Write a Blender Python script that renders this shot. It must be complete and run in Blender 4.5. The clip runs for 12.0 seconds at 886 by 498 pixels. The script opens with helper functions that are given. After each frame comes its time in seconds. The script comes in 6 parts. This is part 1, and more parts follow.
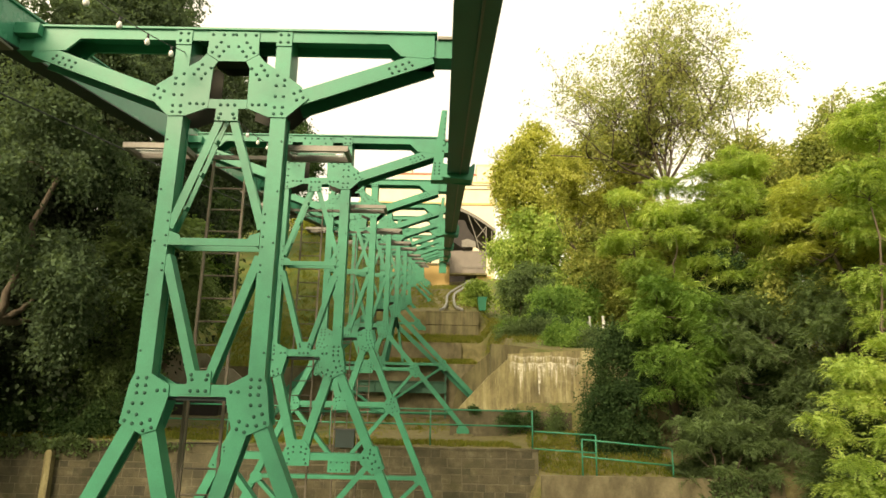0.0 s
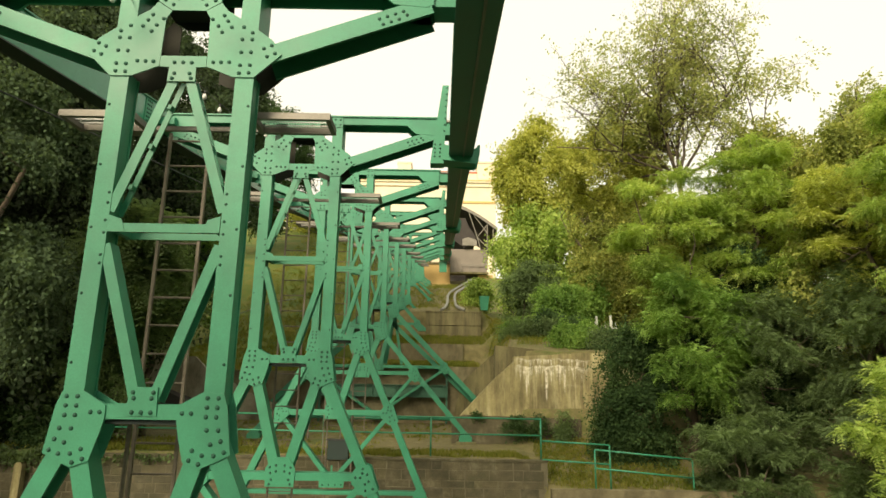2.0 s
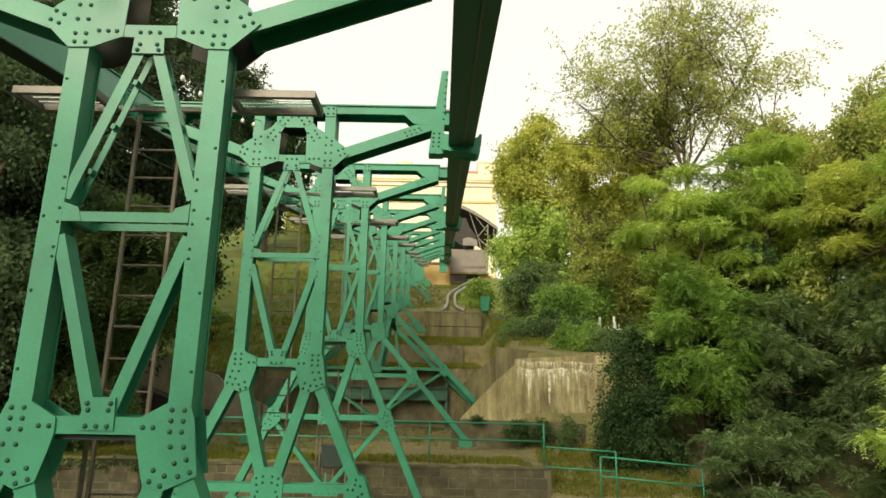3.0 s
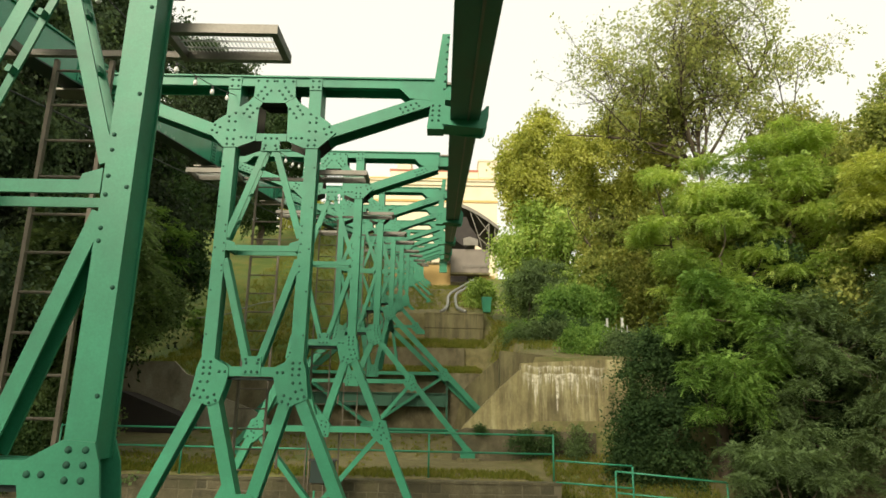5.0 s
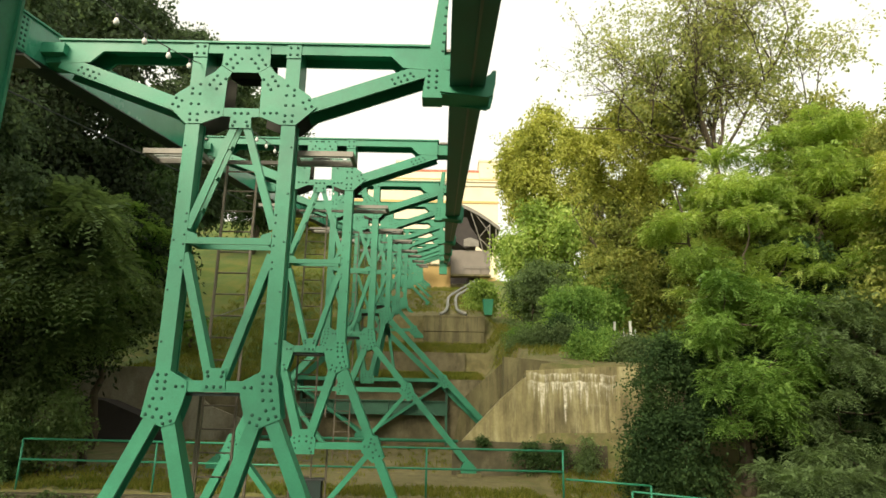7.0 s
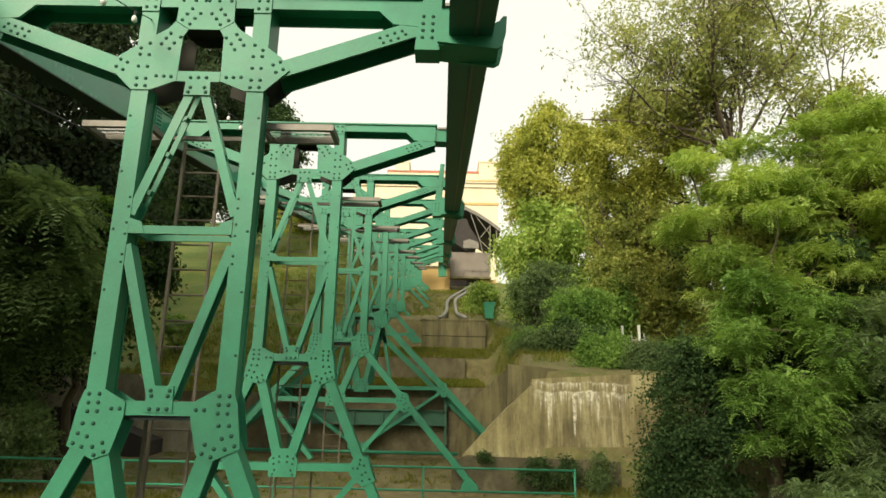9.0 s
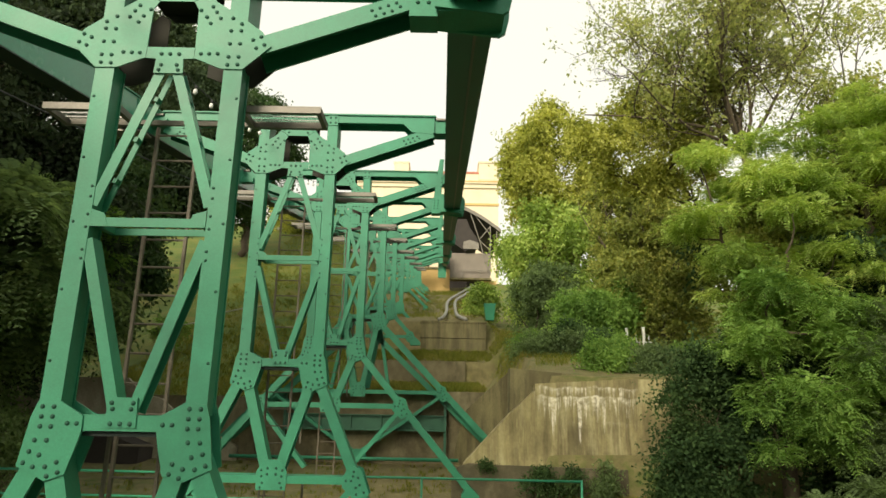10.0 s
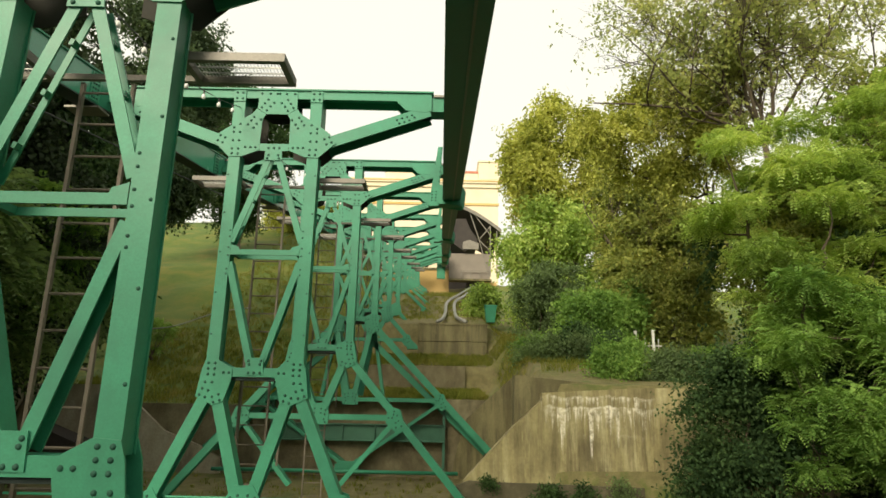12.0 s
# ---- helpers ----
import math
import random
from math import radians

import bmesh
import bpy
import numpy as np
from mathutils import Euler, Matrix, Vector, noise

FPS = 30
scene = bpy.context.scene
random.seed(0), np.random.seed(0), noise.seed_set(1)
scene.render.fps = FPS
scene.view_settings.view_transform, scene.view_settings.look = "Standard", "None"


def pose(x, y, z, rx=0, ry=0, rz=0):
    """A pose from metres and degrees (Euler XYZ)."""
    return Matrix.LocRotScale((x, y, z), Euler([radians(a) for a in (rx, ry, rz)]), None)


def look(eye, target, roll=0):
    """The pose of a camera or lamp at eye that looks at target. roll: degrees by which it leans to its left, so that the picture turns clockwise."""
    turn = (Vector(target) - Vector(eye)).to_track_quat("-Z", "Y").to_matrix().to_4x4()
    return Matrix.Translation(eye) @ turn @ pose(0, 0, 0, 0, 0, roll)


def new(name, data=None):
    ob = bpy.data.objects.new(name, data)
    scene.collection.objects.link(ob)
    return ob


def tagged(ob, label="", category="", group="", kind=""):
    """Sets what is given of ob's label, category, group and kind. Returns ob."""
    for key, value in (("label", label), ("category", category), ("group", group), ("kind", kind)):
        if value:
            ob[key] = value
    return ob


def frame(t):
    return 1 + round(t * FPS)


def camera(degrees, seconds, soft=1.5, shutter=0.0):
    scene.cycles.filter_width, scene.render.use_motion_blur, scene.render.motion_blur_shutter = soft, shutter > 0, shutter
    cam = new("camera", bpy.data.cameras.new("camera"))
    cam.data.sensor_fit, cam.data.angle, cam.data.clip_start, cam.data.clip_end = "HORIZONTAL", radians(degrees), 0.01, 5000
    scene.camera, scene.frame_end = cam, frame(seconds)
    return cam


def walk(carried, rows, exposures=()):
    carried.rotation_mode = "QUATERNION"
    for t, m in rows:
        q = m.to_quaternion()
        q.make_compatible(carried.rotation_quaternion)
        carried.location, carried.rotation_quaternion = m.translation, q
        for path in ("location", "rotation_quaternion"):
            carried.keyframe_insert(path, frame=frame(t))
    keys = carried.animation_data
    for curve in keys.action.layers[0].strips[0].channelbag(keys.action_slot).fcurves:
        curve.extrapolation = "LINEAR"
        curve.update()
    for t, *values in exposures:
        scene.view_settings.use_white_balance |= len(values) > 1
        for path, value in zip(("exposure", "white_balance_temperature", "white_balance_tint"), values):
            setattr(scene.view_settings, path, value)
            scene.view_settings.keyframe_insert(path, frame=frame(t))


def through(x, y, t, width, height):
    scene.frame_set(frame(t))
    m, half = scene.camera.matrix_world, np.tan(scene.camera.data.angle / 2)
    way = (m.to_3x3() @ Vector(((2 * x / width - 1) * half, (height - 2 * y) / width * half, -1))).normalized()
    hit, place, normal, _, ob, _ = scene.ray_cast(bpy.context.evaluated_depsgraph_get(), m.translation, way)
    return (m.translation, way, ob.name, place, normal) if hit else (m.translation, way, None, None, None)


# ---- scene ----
cam = camera(71.2, 12.0, soft=1.6)
METRES, EYE, TILT, LEAN, TURN = 8.0, 1.5, 0.0, 0.0, 0.0
ROWS = [
    (0.0, 0.0, 0.0, 0.0, -0.25, 12.99, -1.06),
    (0.5, -0.0006, 0.0413, 0.0058, -0.25, 12.97, -1.04),
    (1.0, -0.0022, 0.0825, 0.0115, -0.25, 12.96, -0.95),
    (1.5, -0.003, 0.1228, 0.0166, -0.24, 12.96, -0.92),
    (2.0, -0.0024, 0.1632, 0.0223, -0.2, 12.97, -0.9),
    (2.5, -0.0018, 0.205, 0.0278, -0.22, 12.99, -0.96),
    (3.0, 0.0006, 0.2452, 0.0325, -0.19, 13.03, -1.02),
    (5.0, -0.0006, 0.4107, 0.0536, -0.19, 13.13, -1.01),
    (5.5, -0.002, 0.4534, 0.0595, -0.21, 13.16, -0.95),
    (6.0, -0.0, 0.4931, 0.0649, -0.18, 13.22, -0.97),
    (6.5, 0.0009, 0.5344, 0.0717, -0.2, 13.26, -1.01),
    (7.0, 0.0025, 0.5745, 0.0774, -0.19, 13.34, -1.07),
    (9.0, 0.0044, 0.7418, 0.1014, -0.25, 13.63, -1.06),
    (9.5, 0.0049, 0.7828, 0.1074, -0.26, 13.69, -1.04),
    (10.0, 0.0058, 0.8238, 0.1134, -0.26, 13.77, -1.04),
    (10.5, 0.0056, 0.865, 0.1196, -0.28, 13.83, -1.03),
    (11.0, 0.0055, 0.9072, 0.126, -0.3, 13.88, -0.99),
    (11.5, 0.0059, 0.9487, 0.1323, -0.35, 13.92, -1.04),
    (12.0, 0.0077, 0.99, 0.1383, -0.36, 13.92, -1.07),
]
walk(cam, [(t, pose(0, 0, EYE, TILT, LEAN, TURN) @ pose(METRES * x, METRES * y, METRES * z, 90 + pitch, roll, yaw)) for t, x, y, z, yaw, pitch, roll in ROWS],
     exposures=[(0.0, 0.46, 7800, 8), (1.5, 0.28, 7500, 7), (3.0, 0.16, 6800, 5), (5.2, 0.10, 6700, 5), (7.0, 0.25, 6700, 5), (9.0, 0.09, 6700, 5), (12.0, 0.09, 6700, 5)])


# ---- world, sun ----
world = bpy.data.worlds.new("hazy_sky")
scene.world = world
world.use_nodes = True
wn, wl = world.node_tree.nodes, world.node_tree.links
wn.clear()
sky = wn.new("ShaderNodeTexSky")
sky.sky_type = "NISHITA"
sky.sun_disc = False
sky.sun_elevation = radians(34)
sky.sun_rotation = radians(215)
sky.dust_density = 6.0
sky_level = wn.new("ShaderNodeVectorMath")
sky_level.operation = "SCALE"
sky_level.inputs["Scale"].default_value = 0.10
wl.new(sky.outputs[0], sky_level.inputs[0])
haze = wn.new("ShaderNodeMixRGB")
haze.inputs["Fac"].default_value = 0.82
haze.inputs["Color2"].default_value = (1.22, 1.17, 1.04, 1)
wl.new(sky_level.outputs[0], haze.inputs["Color1"])
background = wn.new("ShaderNodeBackground")
wl.new(haze.outputs[0], background.inputs["Color"])
world_out = wn.new("ShaderNodeOutputWorld")
wl.new(background.outputs[0], world_out.inputs["Surface"])

sun = new("sun", bpy.data.lights.new("sun", "SUN"))
sun.data.energy = 4.0
sun.data.angle = radians(28)
sun.data.color = (1.0, 0.90, 0.72)
sun.matrix_world = look((-30, -40, 38), (0, 15, 2))


# ---- materials ----
def ramp_of(nt, stops):
    node = nt.nodes.new("ShaderNodeValToRGB")
    el = node.color_ramp.elements
    el[0].position, el[0].color = stops[0][0], (*stops[0][1], 1)
    el[1].position, el[1].color = stops[-1][0], (*stops[-1][1], 1)
    for p, c in stops[1:-1]:
        e = el.new(p)
        e.color = (*c, 1)
    return node


def noise_of(nt, scale, detail=6.0, rough=0.6, stretch=None):
    tex = nt.nodes.new("ShaderNodeTexNoise")
    tex.inputs["Scale"].default_value = scale
    tex.inputs["Detail"].default_value = detail
    tex.inputs["Roughness"].default_value = rough
    co = nt.nodes.new("ShaderNodeNewGeometry")
    if stretch:
        m = nt.nodes.new("ShaderNodeMapping")
        m.inputs["Scale"].default_value = stretch
        nt.links.new(co.outputs["Position"], m.inputs["Vector"])
        nt.links.new(m.outputs[0], tex.inputs["Vector"])
    else:
        nt.links.new(co.outputs["Position"], tex.inputs["Vector"])
    return tex


def surface(name, stops, scale=3.0, fine=40.0, rough=0.6, metal=0.0, bump=0.15, dirt=None, dirt_scale=0.7, stretch=None, per="", distance=0.02):
    """A weathered surface: a coarse colour variation, fine grain, optional stains, relief."""
    m = bpy.data.materials.new(name)
    m.use_nodes = True
    nt = m.node_tree
    b = nt.nodes["Principled BSDF"]
    b.inputs["Metallic"].default_value = metal
    big = noise_of(nt, scale, stretch=stretch)
    col = ramp_of(nt, stops)
    nt.links.new(big.outputs["Fac"], col.inputs["Fac"])
    last = col.outputs["Color"]
    grain = noise_of(nt, fine, 4.0)
    g = ramp_of(nt, [(0.3, (0.86, 0.86, 0.86)), (0.7, (1.08, 1.08, 1.08))])
    nt.links.new(grain.outputs["Fac"], g.inputs["Fac"])
    mul = nt.nodes.new("ShaderNodeMixRGB")
    mul.blend_type = "MULTIPLY"
    mul.inputs["Fac"].default_value = 1.0
    nt.links.new(last, mul.inputs["Color1"])
    nt.links.new(g.outputs["Color"], mul.inputs["Color2"])
    last = mul.outputs["Color"]
    if dirt:
        st = noise_of(nt, dirt_scale, 8.0, 0.65, stretch)
        f = ramp_of(nt, [(0.5, (0, 0, 0)), (0.68, (1, 1, 1))])
        nt.links.new(st.outputs["Fac"], f.inputs["Fac"])
        mx = nt.nodes.new("ShaderNodeMixRGB")
        nt.links.new(f.outputs["Color"], mx.inputs["Fac"])
        nt.links.new(last, mx.inputs["Color1"])
        mx.inputs["Color2"].default_value = (*dirt, 1)
        last = mx.outputs["Color"]
    if per:
        node = nt.nodes.new("ShaderNodeObjectInfo" if per == "object" else "ShaderNodeNewGeometry")
        v = ramp_of(nt, [(0.0, (0.72, 0.72, 0.72)), (1.0, (1.25, 1.2, 1.15))])
        nt.links.new(node.outputs["Random" if per == "object" else "Random Per Island"], v.inputs["Fac"])
        mm = nt.nodes.new("ShaderNodeMixRGB")
        mm.blend_type = "MULTIPLY"
        mm.inputs["Fac"].default_value = 1.0
        nt.links.new(last, mm.inputs["Color1"])
        nt.links.new(v.outputs["Color"], mm.inputs["Color2"])
        last = mm.outputs["Color"]
    nt.links.new(last, b.inputs["Base Color"])
    rr = nt.nodes.new("ShaderNodeMapRange")
    rr.inputs["To Min"].default_value = max(0.05, rough - 0.12)
    rr.inputs["To Max"].default_value = min(1.0, rough + 0.12)
    nt.links.new(big.outputs["Fac"], rr.inputs["Value"])
    nt.links.new(rr.outputs[0], b.inputs["Roughness"])
    bp = nt.nodes.new("ShaderNodeBump")
    bp.inputs["Strength"].default_value = bump
    bp.inputs["Distance"].default_value = distance
    nt.links.new(grain.outputs["Fac"], bp.inputs["Height"])
    nt.links.new(bp.outputs[0], b.inputs["Normal"])
    return m


def leaf_material(name, stops, through=0.42, rough=0.7):
    m = bpy.data.materials.new(name)
    m.use_nodes = True
    nt = m.node_tree
    b = nt.nodes["Principled BSDF"]
    out = nt.nodes["Material Output"]
    geo = nt.nodes.new("ShaderNodeNewGeometry")
    big = noise_of(nt, 0.55, 4.0)
    add = nt.nodes.new("ShaderNodeMath")
    add.operation = "ADD"
    sc = nt.nodes.new("ShaderNodeMath")
    sc.operation = "MULTIPLY"
    sc.inputs[1].default_value = 0.5
    nt.links.new(geo.outputs["Random Per Island"], sc.inputs[0])
    sh = nt.nodes.new("ShaderNodeMapRange")
    sh.inputs["From Min"].default_value = 0.3
    sh.inputs["From Max"].default_value = 0.7
    sh.inputs["To Max"].default_value = 0.5
    nt.links.new(big.outputs["Fac"], sh.inputs["Value"])
    nt.links.new(sc.outputs[0], add.inputs[0])
    nt.links.new(sh.outputs[0], add.inputs[1])
    col = ramp_of(nt, stops)
    nt.links.new(add.outputs[0], col.inputs["Fac"])
    nt.links.new(col.outputs["Color"], b.inputs["Base Color"])
    b.inputs["Roughness"].default_value = rough
    b.inputs["Specular IOR Level"].default_value = 0.08
    tr = nt.nodes.new("ShaderNodeBsdfTranslucent")
    warm = nt.nodes.new("ShaderNodeMixRGB")
    warm.blend_type = "MULTIPLY"
    warm.inputs["Fac"].default_value = 1.0
    warm.inputs["Color2"].default_value = (1.45, 1.4, 0.9, 1)
    nt.links.new(col.outputs["Color"], warm.inputs["Color1"])
    nt.links.new(warm.outputs["Color"], tr.inputs["Color"])
    mx = nt.nodes.new("ShaderNodeMixShader")
    mx.inputs["Fac"].default_value = through
    nt.links.new(b.outputs[0], mx.inputs[1])
    nt.links.new(tr.outputs[0], mx.inputs[2])
    nt.links.new(mx.outputs[0], out.inputs["Surface"])
    return m


STEEL = surface("green_steel_paint", [(0.3, (0.026, 0.205, 0.110)), (0.7, (0.037, 0.266, 0.150))], 1.6, 60, 0.5, bump=0.05, dirt=(0.024, 0.172, 0.098), dirt_scale=0.9)
STEEL_GLOSS = surface("glossy_green_girder_paint", [(0.3, (0.040, 0.215, 0.130)), (0.7, (0.055, 0.275, 0.170))], 1.6, 60, 0.24, bump=0.02)
# Rivet heads darker than the plates, with their small shadows in the colour.
RIVET_PAINT = surface("shaded_green_rivet_paint", [(0.3, (0.008, 0.060, 0.036)), (0.7, (0.014, 0.092, 0.056))], 6.0, 60, 0.75, bump=0.05)
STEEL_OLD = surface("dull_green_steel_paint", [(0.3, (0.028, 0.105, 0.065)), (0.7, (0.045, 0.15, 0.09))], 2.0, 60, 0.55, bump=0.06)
STEEL_RAIL = surface("dark_green_rail_paint", [(0.3, (0.020, 0.115, 0.086)), (0.7, (0.036, 0.170, 0.125))], 1.2, 50, 0.5, bump=0.05)
NEAR_BLACK = surface("near_black_paint", [(0.3, (0.006, 0.018, 0.015)), (0.7, (0.012, 0.032, 0.026))], 1.5, 50, 0.6)
# Dark brown for inner plates; the shade inside the tower heads is painted in.
INNER_SHADE = surface("shaded_inner_steel", [(0.3, (0.020, 0.018, 0.012)), (0.7, (0.036, 0.034, 0.022))], 2.0, 50, 0.8)
GREASE = surface("worn_rail_edge", [(0.3, (0.10, 0.13, 0.11)), (0.7, (0.16, 0.19, 0.16))], 2.0, 60, 0.4, metal=0.5)
GALV = surface("grey_brown_galvanised_steel", [(0.3, (0.16, 0.145, 0.12)), (0.7, (0.24, 0.22, 0.19))], 3.0, 50, 0.5, metal=0.3)
LADDER = surface("brown_weathered_ladder_steel", [(0.3, (0.12, 0.095, 0.07)), (0.7, (0.19, 0.16, 0.12))], 3.0, 50, 0.55, metal=0.2)
GRATE = surface("grating_steel", [(0.3, (0.34, 0.34, 0.32)), (0.7, (0.45, 0.45, 0.42))], 3.0, 50, 0.45, metal=0.4)
CONCRETE = surface("stained_concrete", [(0.3, (0.125, 0.110, 0.050)), (0.7, (0.235, 0.206, 0.098))], 1.0, 18, 0.85, bump=0.4, dirt=(0.085, 0.071, 0.030), dirt_scale=1.1, stretch=(1.6, 1.6, 0.35))


def add_lime(m):
    """Two tiers of white lime runs of uneven length below the abutment's top."""
    nt = m.node_tree
    b = nt.nodes["Principled BSDF"]
    last = b.inputs["Base Color"].links[0].from_socket
    geo = nt.nodes.new("ShaderNodeNewGeometry")
    sep = nt.nodes.new("ShaderNodeSeparateXYZ")
    nt.links.new(geo.outputs["Position"], sep.inputs[0])

    def math_node(op, a, b2):
        n = nt.nodes.new("ShaderNodeMath")
        n.operation = op
        for k, v in enumerate((a, b2)):
            if isinstance(v, (int, float)):
                n.inputs[k].default_value = v
            else:
                nt.links.new(v, n.inputs[k])
        return n.outputs[0]

    def span(v, lo, hi, out0, out1):
        n = nt.nodes.new("ShaderNodeMapRange")
        for key, val in (("From Min", lo), ("From Max", hi), ("To Min", out0), ("To Max", out1)):
            n.inputs[key].default_value = val
        nt.links.new(v, n.inputs["Value"])
        return n.outputs[0]

    crumble = noise_of(nt, 9.0, 6.0, 0.7)
    edge_noise = noise_of(nt, 2.2, 4.0, 0.6, (1.0, 0.0, 0.0))
    for top, longest, x0, x1, freq, strength in ((2.83, 0.55, 2.5, 4.6, 10.0, 1.25), (2.60, 1.35, 2.6, 4.5, 6.5, 1.0), (2.00, 0.30, 3.3, 4.4, 8.0, 0.5)):
        run = noise_of(nt, freq, 5.0, 0.75, (1.0, 0.0, 0.035))
        reach = span(run.outputs["Fac"], 0.38, 0.72, -0.04, longest)
        rim = math_node("ADD", span(edge_noise.outputs["Fac"], 0.3, 0.7, -0.09, 0.05), top)
        below = math_node("SUBTRACT", rim, sep.outputs["Z"])
        f = span(math_node("SUBTRACT", reach, below), 0.0, 0.30, 0.0, 1.0)
        f = math_node("MULTIPLY", f, span(below, 0.0, 0.035, 0.0, 1.0))
        f = math_node("MULTIPLY", f, span(sep.outputs["X"], x0 - 0.25, x0 + 0.15, 0.0, 1.0))
        f = math_node("MULTIPLY", f, span(sep.outputs["X"], x1, x1 + 0.6, 1.0, 0.0))
        f = math_node("MULTIPLY", f, span(crumble.outputs["Fac"], 0.38, 0.60, 0.15, strength))
        mx = nt.nodes.new("ShaderNodeMixRGB")
        nt.links.new(f, mx.inputs["Fac"])
        nt.links.new(last, mx.inputs["Color1"])
        mx.inputs["Color2"].default_value = (0.80, 0.75, 0.60, 1)
        last = mx.outputs["Color"]
    nt.links.new(last, b.inputs["Base Color"])


def add_streaks(m, dark, amount, scale=5.0):
    """Dark rain runs: long, thin and uneven."""
    nt = m.node_tree
    b = nt.nodes["Principled BSDF"]
    old = b.inputs["Base Color"].links[0].from_socket
    runs = noise_of(nt, scale, 7.0, 0.7, (1.0, 1.0, 0.07))
    patch = noise_of(nt, 0.8, 4.0, 0.6)
    r1 = ramp_of(nt, [(0.46, (0, 0, 0)), (0.62, (1, 1, 1))])
    r2 = ramp_of(nt, [(0.38, (0.15, 0.15, 0.15)), (0.6, (amount, amount, amount))])
    nt.links.new(runs.outputs["Fac"], r1.inputs["Fac"])
    nt.links.new(patch.outputs["Fac"], r2.inputs["Fac"])
    f = nt.nodes.new("ShaderNodeMath")
    f.operation = "MULTIPLY"
    nt.links.new(r1.outputs["Color"], f.inputs[0])
    nt.links.new(r2.outputs["Color"], f.inputs[1])
    mx = nt.nodes.new("ShaderNodeMixRGB")
    nt.links.new(f.outputs[0], mx.inputs["Fac"])
    nt.links.new(old, mx.inputs["Color1"])
    mx.inputs["Color2"].default_value = (*dark, 1)
    nt.links.new(mx.outputs["Color"], b.inputs["Base Color"])


add_streaks(CONCRETE, (0.055, 0.048, 0.026), 0.85)
CONCRETE_LIGHT = surface("lime_streaked_concrete", [(0.3, (0.17, 0.142, 0.066)), (0.5, (0.33, 0.285, 0.135)), (0.7, (0.50, 0.45, 0.25))], 1.3, 14, 0.85, bump=0.5, dirt=(0.105, 0.088, 0.048), dirt_scale=0.9, stretch=(1.8, 1.8, 0.45))
add_streaks(CONCRETE_LIGHT, (0.10, 0.078, 0.036), 0.75, 6.0)
add_lime(CONCRETE_LIGHT)
CONCRETE_PALE = surface("pale_beige_concrete", [(0.3, (0.27, 0.235, 0.165)), (0.5, (0.37, 0.335, 0.245)), (0.72, (0.46, 0.425, 0.325))], 1.1, 16, 0.9, bump=0.5, dirt=(0.125, 0.109, 0.070), dirt_scale=0.8, stretch=(1.2, 1.2, 0.6))
CONCRETE_DARK = surface("dark_brown_concrete", [(0.3, (0.088, 0.074, 0.038)), (0.5, (0.158, 0.134, 0.074)), (0.72, (0.250, 0.216, 0.128))], 1.5, 16, 0.9, bump=0.6, dirt=(0.075, 0.066, 0.036), dirt_scale=1.2, stretch=(1.0, 1.0, 0.6))
STONE = surface("brown_wall_stone", [(0.28, (0.056, 0.050, 0.028)), (0.55, (0.105, 0.094, 0.055)), (0.75, (0.19, 0.172, 0.110))], 2.6, 30, 0.9, bump=0.6, dirt=(0.070, 0.068, 0.034), dirt_scale=1.6, per="object", distance=0.03)
STONE_REST = surface("brown_wall_stone_rest", [(0.28, (0.056, 0.050, 0.028)), (0.55, (0.105, 0.094, 0.055)), (0.75, (0.19, 0.172, 0.110))], 2.6, 30, 0.9, bump=0.6, dirt=(0.070, 0.068, 0.034), dirt_scale=1.6, per="island", distance=0.03)
MORTAR = surface("grey_mortar", [(0.3, (0.095, 0.084, 0.050)), (0.7, (0.175, 0.154, 0.098))], 3.0, 40, 0.95, bump=0.4)
GROUND = surface("grass_and_earth", [(0.25, (0.050, 0.090, 0.008)), (0.45, (0.080, 0.122, 0.013)), (0.62, (0.135, 0.140, 0.023)), (0.8, (0.17, 0.132, 0.05))], 0.8, 25, 0.95, bump=0.6)


